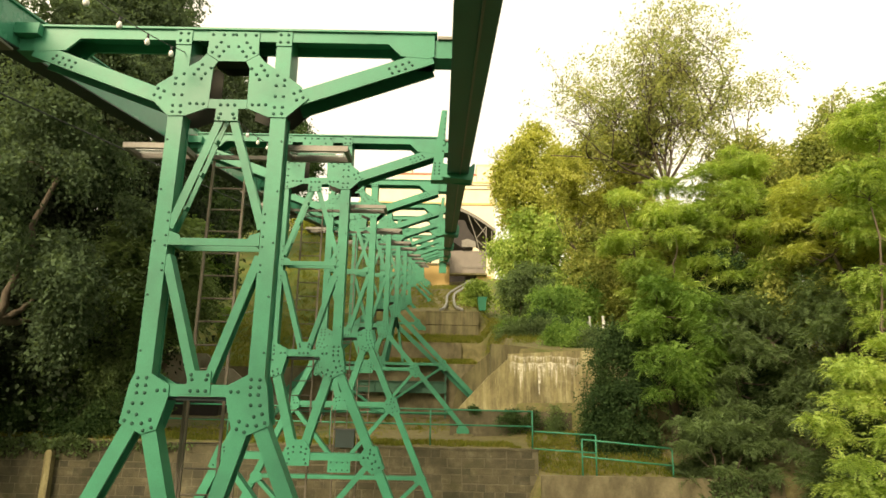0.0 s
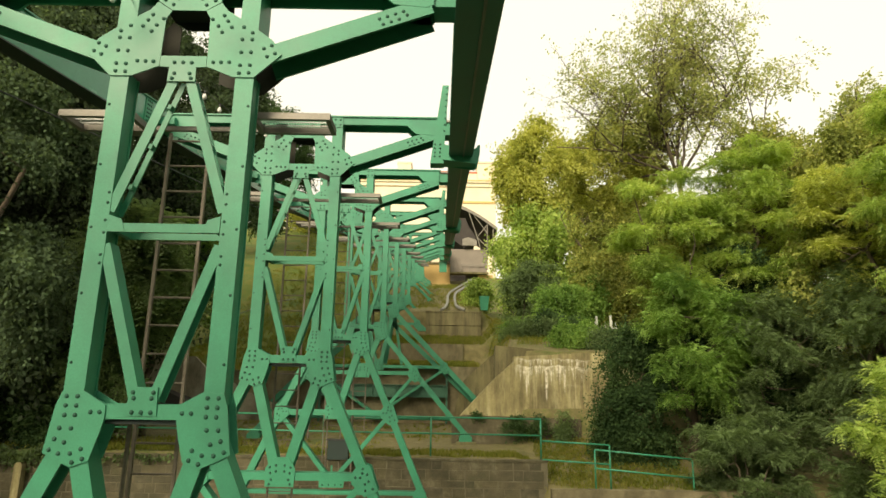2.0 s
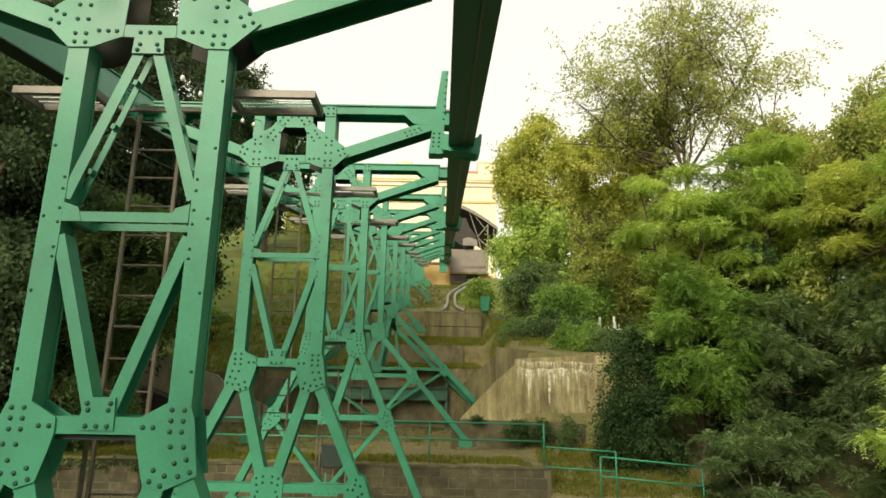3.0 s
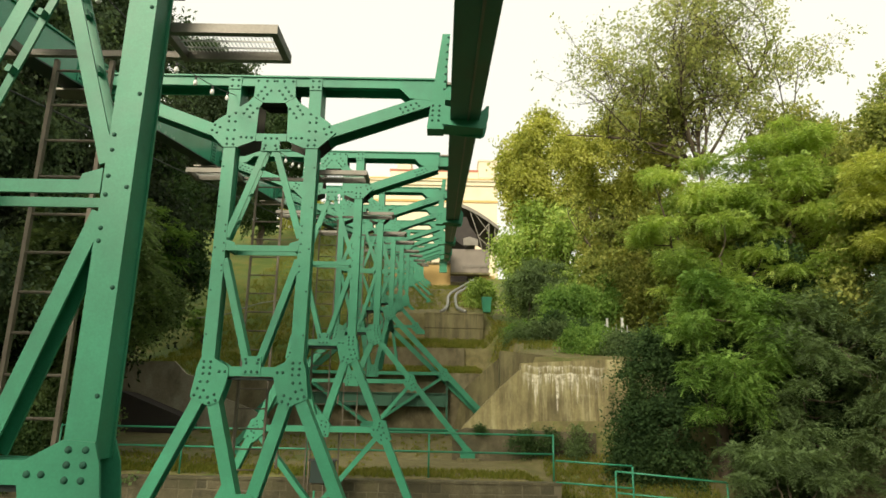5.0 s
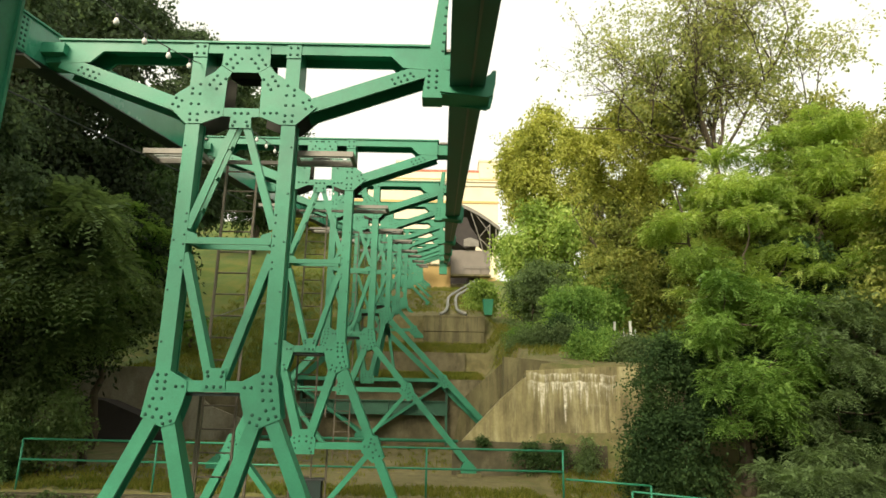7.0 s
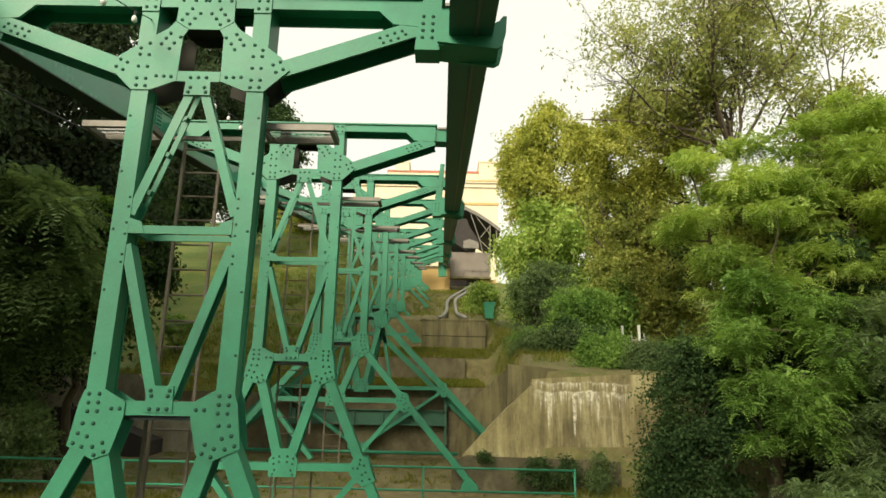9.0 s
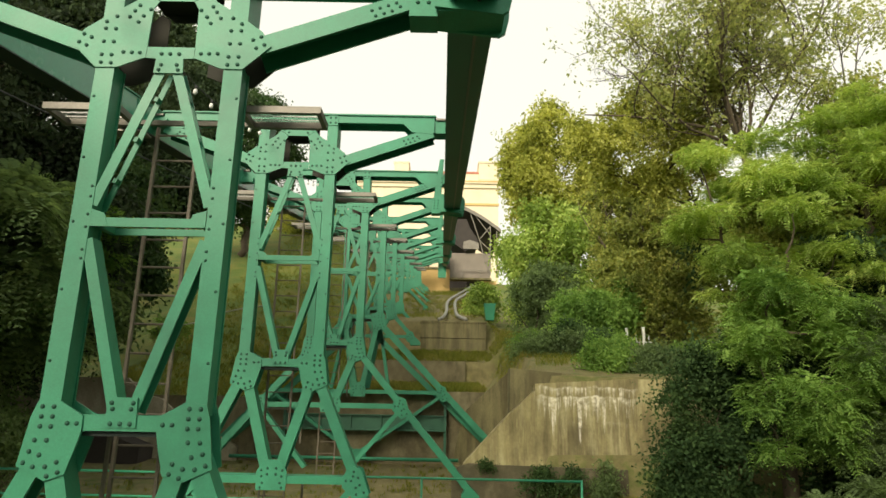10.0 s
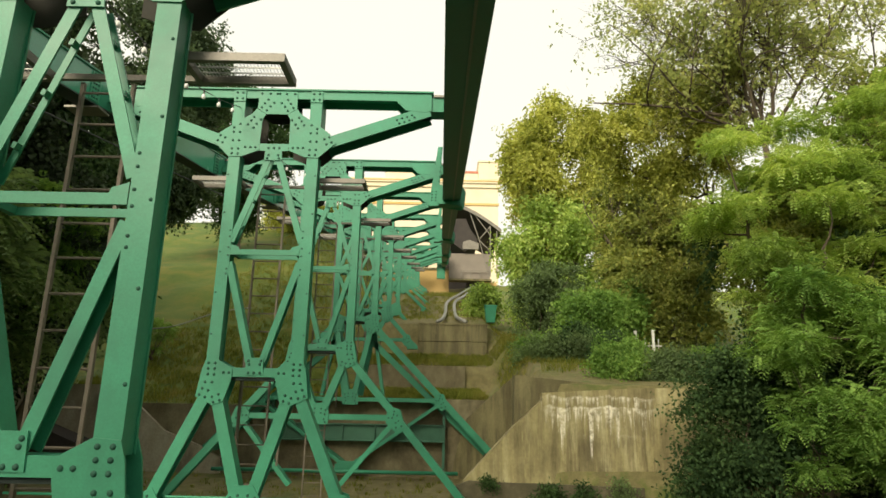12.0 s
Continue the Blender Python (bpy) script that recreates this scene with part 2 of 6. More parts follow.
def add_earth(m):
    """Bare brown earth along the line and on the terraces, with an uneven border."""
    nt = m.node_tree
    b = nt.nodes["Principled BSDF"]
    old = b.inputs["Base Color"].links[0].from_socket
    geo = nt.nodes.new("ShaderNodeNewGeometry")
    sep = nt.nodes.new("ShaderNodeSeparateXYZ")
    nt.links.new(geo.outputs["Position"], sep.inputs[0])
    off = nt.nodes.new("ShaderNodeMath")
    off.operation = "ADD"
    off.inputs[1].default_value = 0.2
    nt.links.new(sep.outputs["X"], off.inputs[0])
    dist = nt.nodes.new("ShaderNodeMath")
    dist.operation = "ABSOLUTE"
    nt.links.new(off.outputs[0], dist.inputs[0])
    wob = noise_of(nt, 0.9, 6.0)
    wm = nt.nodes.new("ShaderNodeMath")
    wm.operation = "MULTIPLY_ADD"
    wm.inputs[1].default_value = 9.0
    nt.links.new(wob.outputs["Fac"], wm.inputs[0])
    nt.links.new(dist.outputs[0], wm.inputs[2])
    fac = nt.nodes.new("ShaderNodeMapRange")
    fac.inputs["From Min"].default_value = 6.4
    fac.inputs["From Max"].default_value = 9.4
    fac.inputs["To Min"].default_value = 1.0
    fac.inputs["To Max"].default_value = 0.0
    nt.links.new(wm.outputs[0], fac.inputs["Value"])
    low = nt.nodes.new("ShaderNodeMath")
    low.operation = "LESS_THAN"
    low.inputs[1].default_value = 27.8
    nt.links.new(sep.outputs["Y"], low.inputs[0])
    patch = noise_of(nt, 1.6, 6.0, 0.65)
    pr = ramp_of(nt, [(0.36, (0.15, 0.15, 0.15)), (0.52, (0.95, 0.95, 0.95))])
    nt.links.new(patch.outputs["Fac"], pr.inputs["Fac"])
    lm = nt.nodes.new("ShaderNodeMath")
    lm.operation = "MULTIPLY"
    nt.links.new(low.outputs[0], lm.inputs[0])
    nt.links.new(pr.outputs["Color"], lm.inputs[1])
    both = nt.nodes.new("ShaderNodeMath")
    both.operation = "MAXIMUM"
    nt.links.new(fac.outputs[0], both.inputs[0])
    nt.links.new(lm.outputs[0], both.inputs[1])
    soil = noise_of(nt, 3.5, 8.0, 0.7)
    sc = ramp_of(nt, [(0.3, (0.105, 0.090, 0.038)), (0.6, (0.185, 0.160, 0.068)), (0.76, (0.27, 0.24, 0.12))])
    nt.links.new(soil.outputs["Fac"], sc.inputs["Fac"])
    mx = nt.nodes.new("ShaderNodeMixRGB")
    nt.links.new(both.outputs[0], mx.inputs["Fac"])
    nt.links.new(old, mx.inputs["Color1"])
    nt.links.new(sc.outputs["Color"], mx.inputs["Color2"])
    nt.links.new(mx.outputs["Color"], b.inputs["Base Color"])


add_earth(GROUND)
# Unseen ground near the camera, kept dark to cut light bounced onto undersides.
UNSEEN_GROUND = surface("dark_unseen_ground", [(0.3, (0.024, 0.033, 0.012)), (0.7, (0.060, 0.075, 0.027))], 1.2, 25, 0.95, bump=0.6)
STUCCO = surface("cream_stucco", [(0.3, (0.72, 0.62, 0.45)), (0.7, (0.80, 0.71, 0.54))], 0.5, 20, 0.9, bump=0.1)
STUCCO_OCHRE = surface("ochre_stucco", [(0.3, (0.58, 0.38, 0.14)), (0.7, (0.66, 0.46, 0.20))], 0.5, 20, 0.9, bump=0.1)
REDLINE = surface("red_roof_edge", [(0.3, (0.45, 0.16, 0.10)), (0.7, (0.55, 0.22, 0.14))], 1.0, 20, 0.8)
# Near black, also carrying the shade of openings and under the canopy.
DARK = surface("dark_grey_brown", [(0.3, (0.035, 0.03, 0.028)), (0.7, (0.06, 0.05, 0.045))], 1.0, 20, 0.9)
GREYWALL = surface("grey_brown_plaster", [(0.3, (0.20, 0.17, 0.145)), (0.7, (0.27, 0.235, 0.20))], 0.7, 20, 0.9)
WHITE = surface("white_paint", [(0.3, (0.70, 0.69, 0.65)), (0.7, (0.78, 0.77, 0.74))], 1.0, 20, 0.6)
PIPE = surface("light_grey_pipe", [(0.3, (0.22, 0.22, 0.20)), (0.7, (0.32, 0.31, 0.29))], 1.0, 30, 0.45, metal=0.3)
CABLE = surface("black_cable", [(0.3, (0.02, 0.02, 0.02)), (0.7, (0.04, 0.04, 0.038))], 5.0, 60, 0.6)
BARK = surface("tree_bark", [(0.3, (0.07, 0.052, 0.035)), (0.7, (0.14, 0.11, 0.075))], 4.0, 30, 0.95, bump=0.8, stretch=(3, 3, 0.6))
LEAF_YELLOW = leaf_material("yellow_green_leaves", [(0.15, (0.150, 0.186, 0.040)), (0.5, (0.360, 0.384, 0.081)), (0.9, (0.620, 0.620, 0.203))])
LEAF_AIRY = leaf_material("pale_small_leaves", [(0.15, (0.173, 0.218, 0.081)), (0.5, (0.333, 0.379, 0.142)), (0.9, (0.527, 0.527, 0.251))], 0.62)
LEAF_GREEN = leaf_material("fresh_green_leaves", [(0.15, (0.165, 0.246, 0.062)), (0.5, (0.317, 0.442, 0.112)), (0.9, (0.535, 0.608, 0.195))])
LEAF_MID = leaf_material("mid_green_leaves", [(0.15, (0.095, 0.181, 0.044)), (0.5, (0.173, 0.295, 0.069)), (0.9, (0.306, 0.446, 0.114))])
LEAF_OLIVE = leaf_material("olive_leaves", [(0.15, (0.200, 0.246, 0.064)), (0.5, (0.401, 0.460, 0.114)), (0.9, (0.626, 0.626, 0.202))])
LEAF_BROWN = leaf_material("brownish_green_leaves", [(0.15, (0.120, 0.156, 0.044)), (0.5, (0.251, 0.293, 0.078)), (0.9, (0.478, 0.481, 0.144))])
# Dark leaf tones: shade of the understorey and left trees is in the colour.
LEAF_DARK = leaf_material("dark_shaded_green_leaves", [(0.15, (0.026, 0.053, 0.021)), (0.5, (0.048, 0.088, 0.031)), (0.9, (0.084, 0.136, 0.044))], 0.25)
LEAF_SHADE = leaf_material("shaded_green_leaves", [(0.15, (0.087, 0.126, 0.059)), (0.5, (0.141, 0.203, 0.088)), (0.9, (0.210, 0.308, 0.124))], 0.45)
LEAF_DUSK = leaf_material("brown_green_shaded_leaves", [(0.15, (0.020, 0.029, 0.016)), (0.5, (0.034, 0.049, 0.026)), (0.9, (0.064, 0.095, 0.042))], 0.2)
LEAF_DULL = leaf_material("dull_green_leaves", [(0.15, (0.048, 0.070, 0.040)), (0.5, (0.076, 0.115, 0.062)), (0.9, (0.125, 0.182, 0.088))], 0.4)
GRASS = leaf_material("grass_blades", [(0.15, (0.10, 0.13, 0.022)), (0.5, (0.17, 0.19, 0.035)), (0.9, (0.28, 0.24, 0.075))])


# ---- mesh building ----
class Build:
    """Collects vertices and faces for one mesh."""

    def __init__(self):
        self.v, self.f = [], []

    def add(self, verts, faces):
        n = len(self.v)
        self.v += [tuple(p) for p in verts]
        self.f += [tuple(n + i for i in f) for f in faces]
        return self

    def box(self, x0, x1, y0, y1, z0, z1):
        return self.add([(x0, y0, z0), (x1, y0, z0), (x1, y1, z0), (x0, y1, z0), (x0, y0, z1), (x1, y0, z1), (x1, y1, z1), (x0, y1, z1)],
                        [(0, 3, 2, 1), (4, 5, 6, 7), (0, 1, 5, 4), (1, 2, 6, 5), (2, 3, 7, 6), (3, 0, 4, 7)])

    def slope_box(self, x0, x1, ya, yb, za, zb, h0, h1):
        """A box that runs from (ya, za) to (yb, zb)."""
        return self.add([(x0, ya, za + h0), (x1, ya, za + h0), (x1, yb, zb + h0), (x0, yb, zb + h0), (x0, ya, za + h1), (x1, ya, za + h1), (x1, yb, zb + h1), (x0, yb, zb + h1)],
                        [(0, 3, 2, 1), (4, 5, 6, 7), (0, 1, 5, 4), (1, 2, 6, 5), (2, 3, 7, 6), (3, 0, 4, 7)])

    def prism(self, poly, y0, y1):
        """An outline in x and z, drawn counter-clockwise from the front, with depth in y."""
        n = len(poly)
        self.add([(x, y0, z) for x, z in poly] + [(x, y1, z) for x, z in poly],
                 [tuple(range(n)), tuple(range(2 * n - 1, n - 1, -1))] + [(j, i, n + i, n + j) for i, j in ((i, (i + 1) % n) for i in range(n))])
        return self

    def bar(self, p, q, w, y0, y1):
        """A flat bar in the x, z plane from p to q."""
        a = math.atan2(q[1] - p[1], q[0] - p[0])
        sx, sz = -math.sin(a) * w / 2, math.cos(a) * w / 2
        return self.prism([(p[0] - sx, p[1] - sz), (q[0] - sx, q[1] - sz), (q[0] + sx, q[1] + sz), (p[0] + sx, p[1] + sz)], y0, y1)

    def channel(self, p, q, w, y0, y1, th=0.02):
        """A channel section in the x, z plane from p to q: closed on its upper side, open below."""
        a = math.atan2(q[1] - p[1], q[0] - p[0])
        nx, nz = -math.sin(a), math.cos(a)
        if nz < 0:
            nx, nz = -nx, -nz
        h = w / 2
        ring = [(-h, y0), (h, y0), (h, y1), (-h, y1), (-h, y1 - th), (h - th, y1 - th), (h - th, y0 + th), (-h, y0 + th)]
        vs = [(e[0] + nx * k, y, e[1] + nz * k) for e in (p, q) for k, y in ring]
        return self.add(vs, [(i, (i + 1) % 8, 8 + (i + 1) % 8, 8 + i) for i in range(8)] + [(0, 1, 6, 7), (1, 2, 5, 6), (2, 3, 4, 5), (8, 9, 14, 15), (9, 10, 13, 14), (10, 11, 12, 13)])

    def tube(self, pts, radii, n=8):
        """A round tube along points."""
        pts = [Vector(p) for p in pts]
        rings = []
        for i, p in enumerate(pts):
            d = (pts[min(i + 1, len(pts) - 1)] - pts[max(i - 1, 0)]).normalized()
            u = d.orthogonal().normalized() if i == 0 else (rings[-1][1] - d * rings[-1][1].dot(d)).normalized()
            rings.append((p, u, d.cross(u), radii[i] if isinstance(radii, (list, tuple)) else radii))
        vs = [p + (u * math.cos(2 * math.pi * k / n) + w * math.sin(2 * math.pi * k / n)) * r for p, u, w, r in rings for k in range(n)]
        fs = [(i * n + k, i * n + (k + 1) % n, (i + 1) * n + (k + 1) % n, (i + 1) * n + k) for i in range(len(pts) - 1) for k in range(n)]
        fs += [tuple(range(n - 1, -1, -1)), tuple((len(pts) - 1) * n + k for k in range(n))]
        return self.add(vs, fs)

    def dome(self, x, y, z, r, out=-1, n=8):
        """A low rivet head on a face turned to y (out -1 or 1)."""
        vs, fs = [], []
        for rad, h in ((1.0, 0.0), (0.8, 0.45), (0.35, 0.62)):
            vs += [(x + r * rad * math.cos(2 * math.pi * k / n), y + out * r * h, z + r * rad * math.sin(2 * math.pi * k / n)) for k in range(n)]
        for ring in range(2):
            for k in range(n):
                a, b = ring * n + k, ring * n + (k + 1) % n
                fs.append((a, b, b + n, a + n) if out < 0 else (b, a, a + n, b + n))
        fs.append(tuple(2 * n + k for k in range(n)) if out < 0 else tuple(2 * n + k for k in range(n - 1, -1, -1)))
        return self.add(vs, fs)

    def mesh(self, name, material, smooth=False):
        me = bpy.data.meshes.new(name)
        me.from_pydata(self.v, [], self.f)
        me.materials.append(material)
        if smooth:
            me.polygons.foreach_set("use_smooth", [True] * len(me.polygons))
        me.update()
        return me


def part(name, b, material, parent, label="", smooth=False):
    ob = new(name, b.mesh(name, material, smooth))
    ob.parent = parent
    if label:
        tagged(ob, label)
    return ob


def thing(name, m, label, category, group="", kind=""):
    ob = new(name)
    ob.matrix_world = m
    return tagged(ob, label, category, group, kind)


def single(name, b, material, label, category, group="", kind="", smooth=False):
    return tagged(new(name, b.mesh(name, material, smooth)), label, category, group, kind)


# ---- the ground ----
LINE_X = -2.62


def smoothstep(a, b, x):
    t = min(1.0, max(0.0, (x - a) / (b - a)))
    return t * t * (3 - 2 * t)


def profile(y, table):
    for (a, za), (b, zb) in zip(table, table[1:]):
        if y <= b:
            return za + (zb - za) * max(0.0, (y - a)) / (b - a)
    return table[-1][1]


MIDDLE = [(-40, -4.2), (18.55, -3.0), (18.75, -0.06), (22.5, 0.05), (27.85, 0.42), (28.1, 2.66), (32.4, 3.0), (32.6, 3.95), (35.6, 4.6), (35.9, 6.0), (56, 10.9), (62, 11.6), (66, 11.9), (67.5, 13.4), (72, 14.0), (110, 15.0), (400, 20)]
LEFT = [(-40, -4.2), (18.55, -3.0), (18.75, -0.02), (22.5, 0.1), (27.85, 0.45), (28.1, 2.75), (32, 3.6), (60, 17.5), (75, 21), (400, 26)]
RIGHT = [(-40, -4.5), (17.95, -3.4), (18.2, -0.75), (22.3, 0.25), (22.6, 3.05), (30, 4.2), (45, 7.5), (66, 13.4), (110, 17), (400, 22)]


def ground_z(x, y):
    zl, zm, zr = profile(y, LEFT), profile(y, MIDDLE), profile(y, RIGHT)
    z = zm + (zl - zm) * smoothstep(-3.5, -9.0, x) if x < -3.5 else zm + (zr - zm) * smoothstep(2.0, 2.9, x)
    if 28.0 < y < 33.0 and -11 < x < -5:
        z -= 0.36 * smoothstep(-10.6, -9.8, x) * smoothstep(-5.6, -6.6, x) * smoothstep(33.0, 28.6, y)
    if y > 36:
        z += 0.25 * noise.noise(Vector((x * 0.3, y * 0.3, 0)))
    return z + 0.05 * noise.noise(Vector((x * 1.1, y * 1.1, 5)))


def make_ground():
    xs = sorted({round(v, 3) for v in [*np.linspace(-400, -30, 14), *np.linspace(-30, -10, 26), *np.linspace(-10, 14, 81), *np.linspace(14, 40, 26), *np.linspace(40, 400, 14), 2.0, 2.45, 2.9]})
    ys = sorted({round(v, 3) for v in [*np.linspace(-300, -40, 8), *np.linspace(-40, 16, 15), *np.linspace(16, 40, 81), *np.linspace(40, 80, 61), *np.linspace(80, 400, 16),
                                       18.55, 18.75, 17.95, 18.2, 22.3, 22.6, 27.85, 28.1, 32.4, 32.6, 35.6, 35.9]})
    b = Build()
    nx = len(xs)
    b.v = [(x, y, ground_z(x, y)) for y in ys for x in xs]
    b.f = [(j * nx + i, j * nx + i + 1, (j + 1) * nx + i + 1, (j + 1) * nx + i) for j in range(len(ys) - 1) for i in range(nx - 1)]
    me = b.mesh("ground", GROUND, True)
    me.materials.append(UNSEEN_GROUND)
    for p in me.polygons:
        if p.center.y < 17.9:
            p.material_index = 1
    return tagged(new("ground", me), "terraced hillside of dry grass and bare earth", "ground", kind="structure")


make_ground()


# ---- retaining walls ----
def wall(name, b, material, label):
    return tagged(new(name, b.mesh(name, material)), label, "wall", kind="structure")


wall_terrace = wall("wall_terrace", Build().box(-14, 2.84, 18.55, 18.75, -3.6, -0.10), MORTAR, "coursed brown stone retaining wall below the railing")
wall("wall_upper", Build().box(-5.2, 1.9, 27.72, 28.02, -0.4, 2.70).box(-10.2, -5.2, 27.72, 28.02, -0.4, 2.42), CONCRETE_DARK, "dark brown concrete retaining wall behind the supports")
wall("wall_upper_left", Build().prism([(-22, -0.4), (-6.5, -0.4), (-6.5, 0.85), (-7.2, 1.22), (-8.3, 1.62), (-9.1, 2.30), (-9.8, 2.48), (-10.3, 2.95), (-22, 2.95)], 27.58, 27.716), CONCRETE_PALE, "beige weathered concrete retaining wall below the lawn")
wall("sloped_slab", Build().prism([(-13.4, -0.2), (-9.2, -0.2), (-9.2, 0.85), (-11.6, 1.75), (-12.4, 1.85), (-13.4, 0.9)], 26.6, 27.6), DARK, "low dark sloping slab at the foot of the terrace")
wall("wall_terrace_right", Build().box(2.84, 9.5, 17.95, 18.2, -3.6, -0.70), CONCRETE_DARK, "low dark stone wall edging the lower grass strip")
wall("wall_third", Build().box(-3.0, 1.05, 32.3, 32.6, 2.4, 3.98), CONCRETE_DARK, "weathered concrete step wall on the slope")
wall("wall_right", Build().prism([(0.64, 0.0), (9.0, 0.0), (9.0, 3.04), (4.72, 3.01), (3.80, 2.95), (2.41, 2.86), (2.41, 2.69), (1.74, 2.09), (1.12, 1.44), (0.64, 0.93)], 22.4, 22.75), CONCRETE_LIGHT, "pale concrete abutment with white lime streaks")
wall("wall_right_coping", Build().prism([(1.80, 2.0), (9.0, 2.6), (9.0, 3.05), (4.75, 3.06), (3.90, 3.08), (2.6, 3.19), (1.83, 3.25)], 22.76, 23.3), CONCRETE, "grey concrete coping above the abutment")


wall("wall_wing", Build().prism([(0.3, -0.3), (4.2, -0.3), (4.2, 3.46), (2.42, 3.48), (0.92, 2.14), (0.62, 1.2)], 27.60, 27.70), CONCRETE, "rain-streaked concrete wing wall with a sloping top")
single("concrete_post", Build().prism([(-11.09, -3.9), (-10.87, -3.9), (-10.89, -0.36), (-10.93, -0.30), (-11.05, -0.30), (-11.09, -0.36)], 18.30, 18.50), CONCRETE_LIGHT, "pale weathered concrete post against the terrace wall", "post")
pier = wall("pier_block", Build().box(-0.92, 2.13, 35.4, 36.4, 5.23, 5.93), CONCRETE, "square concrete pier block on the slope")
pier_base = part("pier_base", Build().box(-0.90, 2.11, 35.43, 36.4, 4.0, 5.21), CONCRETE, pier)
part("pier_cap", Build().box(-0.95, 2.16, 35.37, 36.4, 5.935, 6.01), CONCRETE, pier)
wall("wall_low_step", Build().prism([(0.35, -0.3), (4.6, -0.3), (4.6, 0.86), (3.0, 0.90), (1.3, 0.92), (0.75, 0.95), (0.35, 0.80)], 22.30, 22.395), STONE_REST, "low brown weathered step wall at the abutment's foot")


# ---- support towers ----
def mirrored(poly):
    return [(-x, z) for x, z in reversed(poly)]


TOP_SIDE = [(0.235, -1.045), (0.25, -1.045), (0.497, -1.147), (0.708, -1.150), (0.966, -0.897), (0.869, -0.743), (0.715, -0.630), (0.530, -0.505), (0.395, -0.418), (0.322, -0.326), (0.172, -0.424), (0.222, -0.51)]
REAR_SIDE = [(0.225, -1.045), (0.25, -1.045), (0.497, -1.147), (0.708, -1.150), (0.966, -0.897), (0.869, -0.743), (0.715, -0.630), (0.530, -0.505), (0.395, -0.418), (0.322, -0.326), (0.225, -0.39)]
TOP_MID = [(-0.166, -0.420), (0.166, -0.420), (0.316, -0.320), (0.305, -0.02), (-0.305, -0.02), (-0.316, -0.320)]
APEX = [(-0.14, -1.203), (0.14, -1.203), (0.132, -1.050), (0.229, -1.045), (0.229, -0.928), (-0.229, -0.928), (-0.229, -1.045), (-0.132, -1.050)]
TOP_RIVETS = [(0.247, -0.517), (0.36, -0.473), (0.402, -0.534), (0.31, -0.591), (0.446, -0.602), (0.353, -0.659), (0.568, -0.599), (0.66, -0.659), (0.562, -0.736), (0.66, -0.734), (0.563, -0.878), (0.66, -0.876), (0.784, -0.833), (0.861, -0.798), (0.822, -0.92), (0.898, -0.885), (0.564, -1.019), (0.66, -1.017), (0.56, -1.105), (0.656, -1.100), (0.295, -0.992), (0.373, -0.990), (0.455, -0.988)]
MID_RIVETS = [(0.062, -0.222), (0.118, -0.285), (0.158, -0.165), (0.208, -0.232), (0.254, -0.303), (0.167, -0.355), (0.265, -0.06), (0.13, -0.06), (0.02, -0.06)]
WAIST = [(0.706, 0.10), (0.530, 0.112), (0.315, -0.008), (0.311, -0.128), (0.335, -0.24), (0.402, -0.478), (0.555, -0.530), (0.805, -0.416), (0.748, -0.02)]
WAIST_RIVETS = [(0.567, 0.06), (0.663, 0.06), (0.568, -0.02), (0.66, -0.02), (0.568, -0.10), (0.658, -0.10), (0.358, -0.072), (0.437, -0.072), (0.585, -0.21), (0.685, -0.21), (0.628, -0.327), (0.715, -0.30), (0.476, -0.38), (0.564, -0.418), (0.664, -0.42), (0.75, -0.39), (0.454, -0.46), (0.54, -0.49)]


def rivet_sheet(points, r, y, out=-1):
    b = Build()
    for x, z in points:
        b.dome(x, y, z, r, out)
    return b


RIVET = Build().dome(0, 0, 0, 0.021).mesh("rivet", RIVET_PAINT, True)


def rivets_on(owner, points, r, y, single_heads):
    """Rivet heads on a front face: single parts where the camera passes near, else one joined part."""
    if single_heads:
        for x, z in points:
            h = new("rivet", RIVET)
            h.parent = owner
            h.location, h.scale = (x, y, z), (r / 0.021, r / 0.021, r / 0.021)
    elif points:
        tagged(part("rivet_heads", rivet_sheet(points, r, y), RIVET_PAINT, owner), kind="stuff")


def plate(name, poly, rivets, parent, y0, y1, near=False):
    p = part(name, Build().prism(poly, y0, y1), STEEL, parent)
    if rivets:
        rivets_on(p, rivets, 0.021, y0, near)
    return p


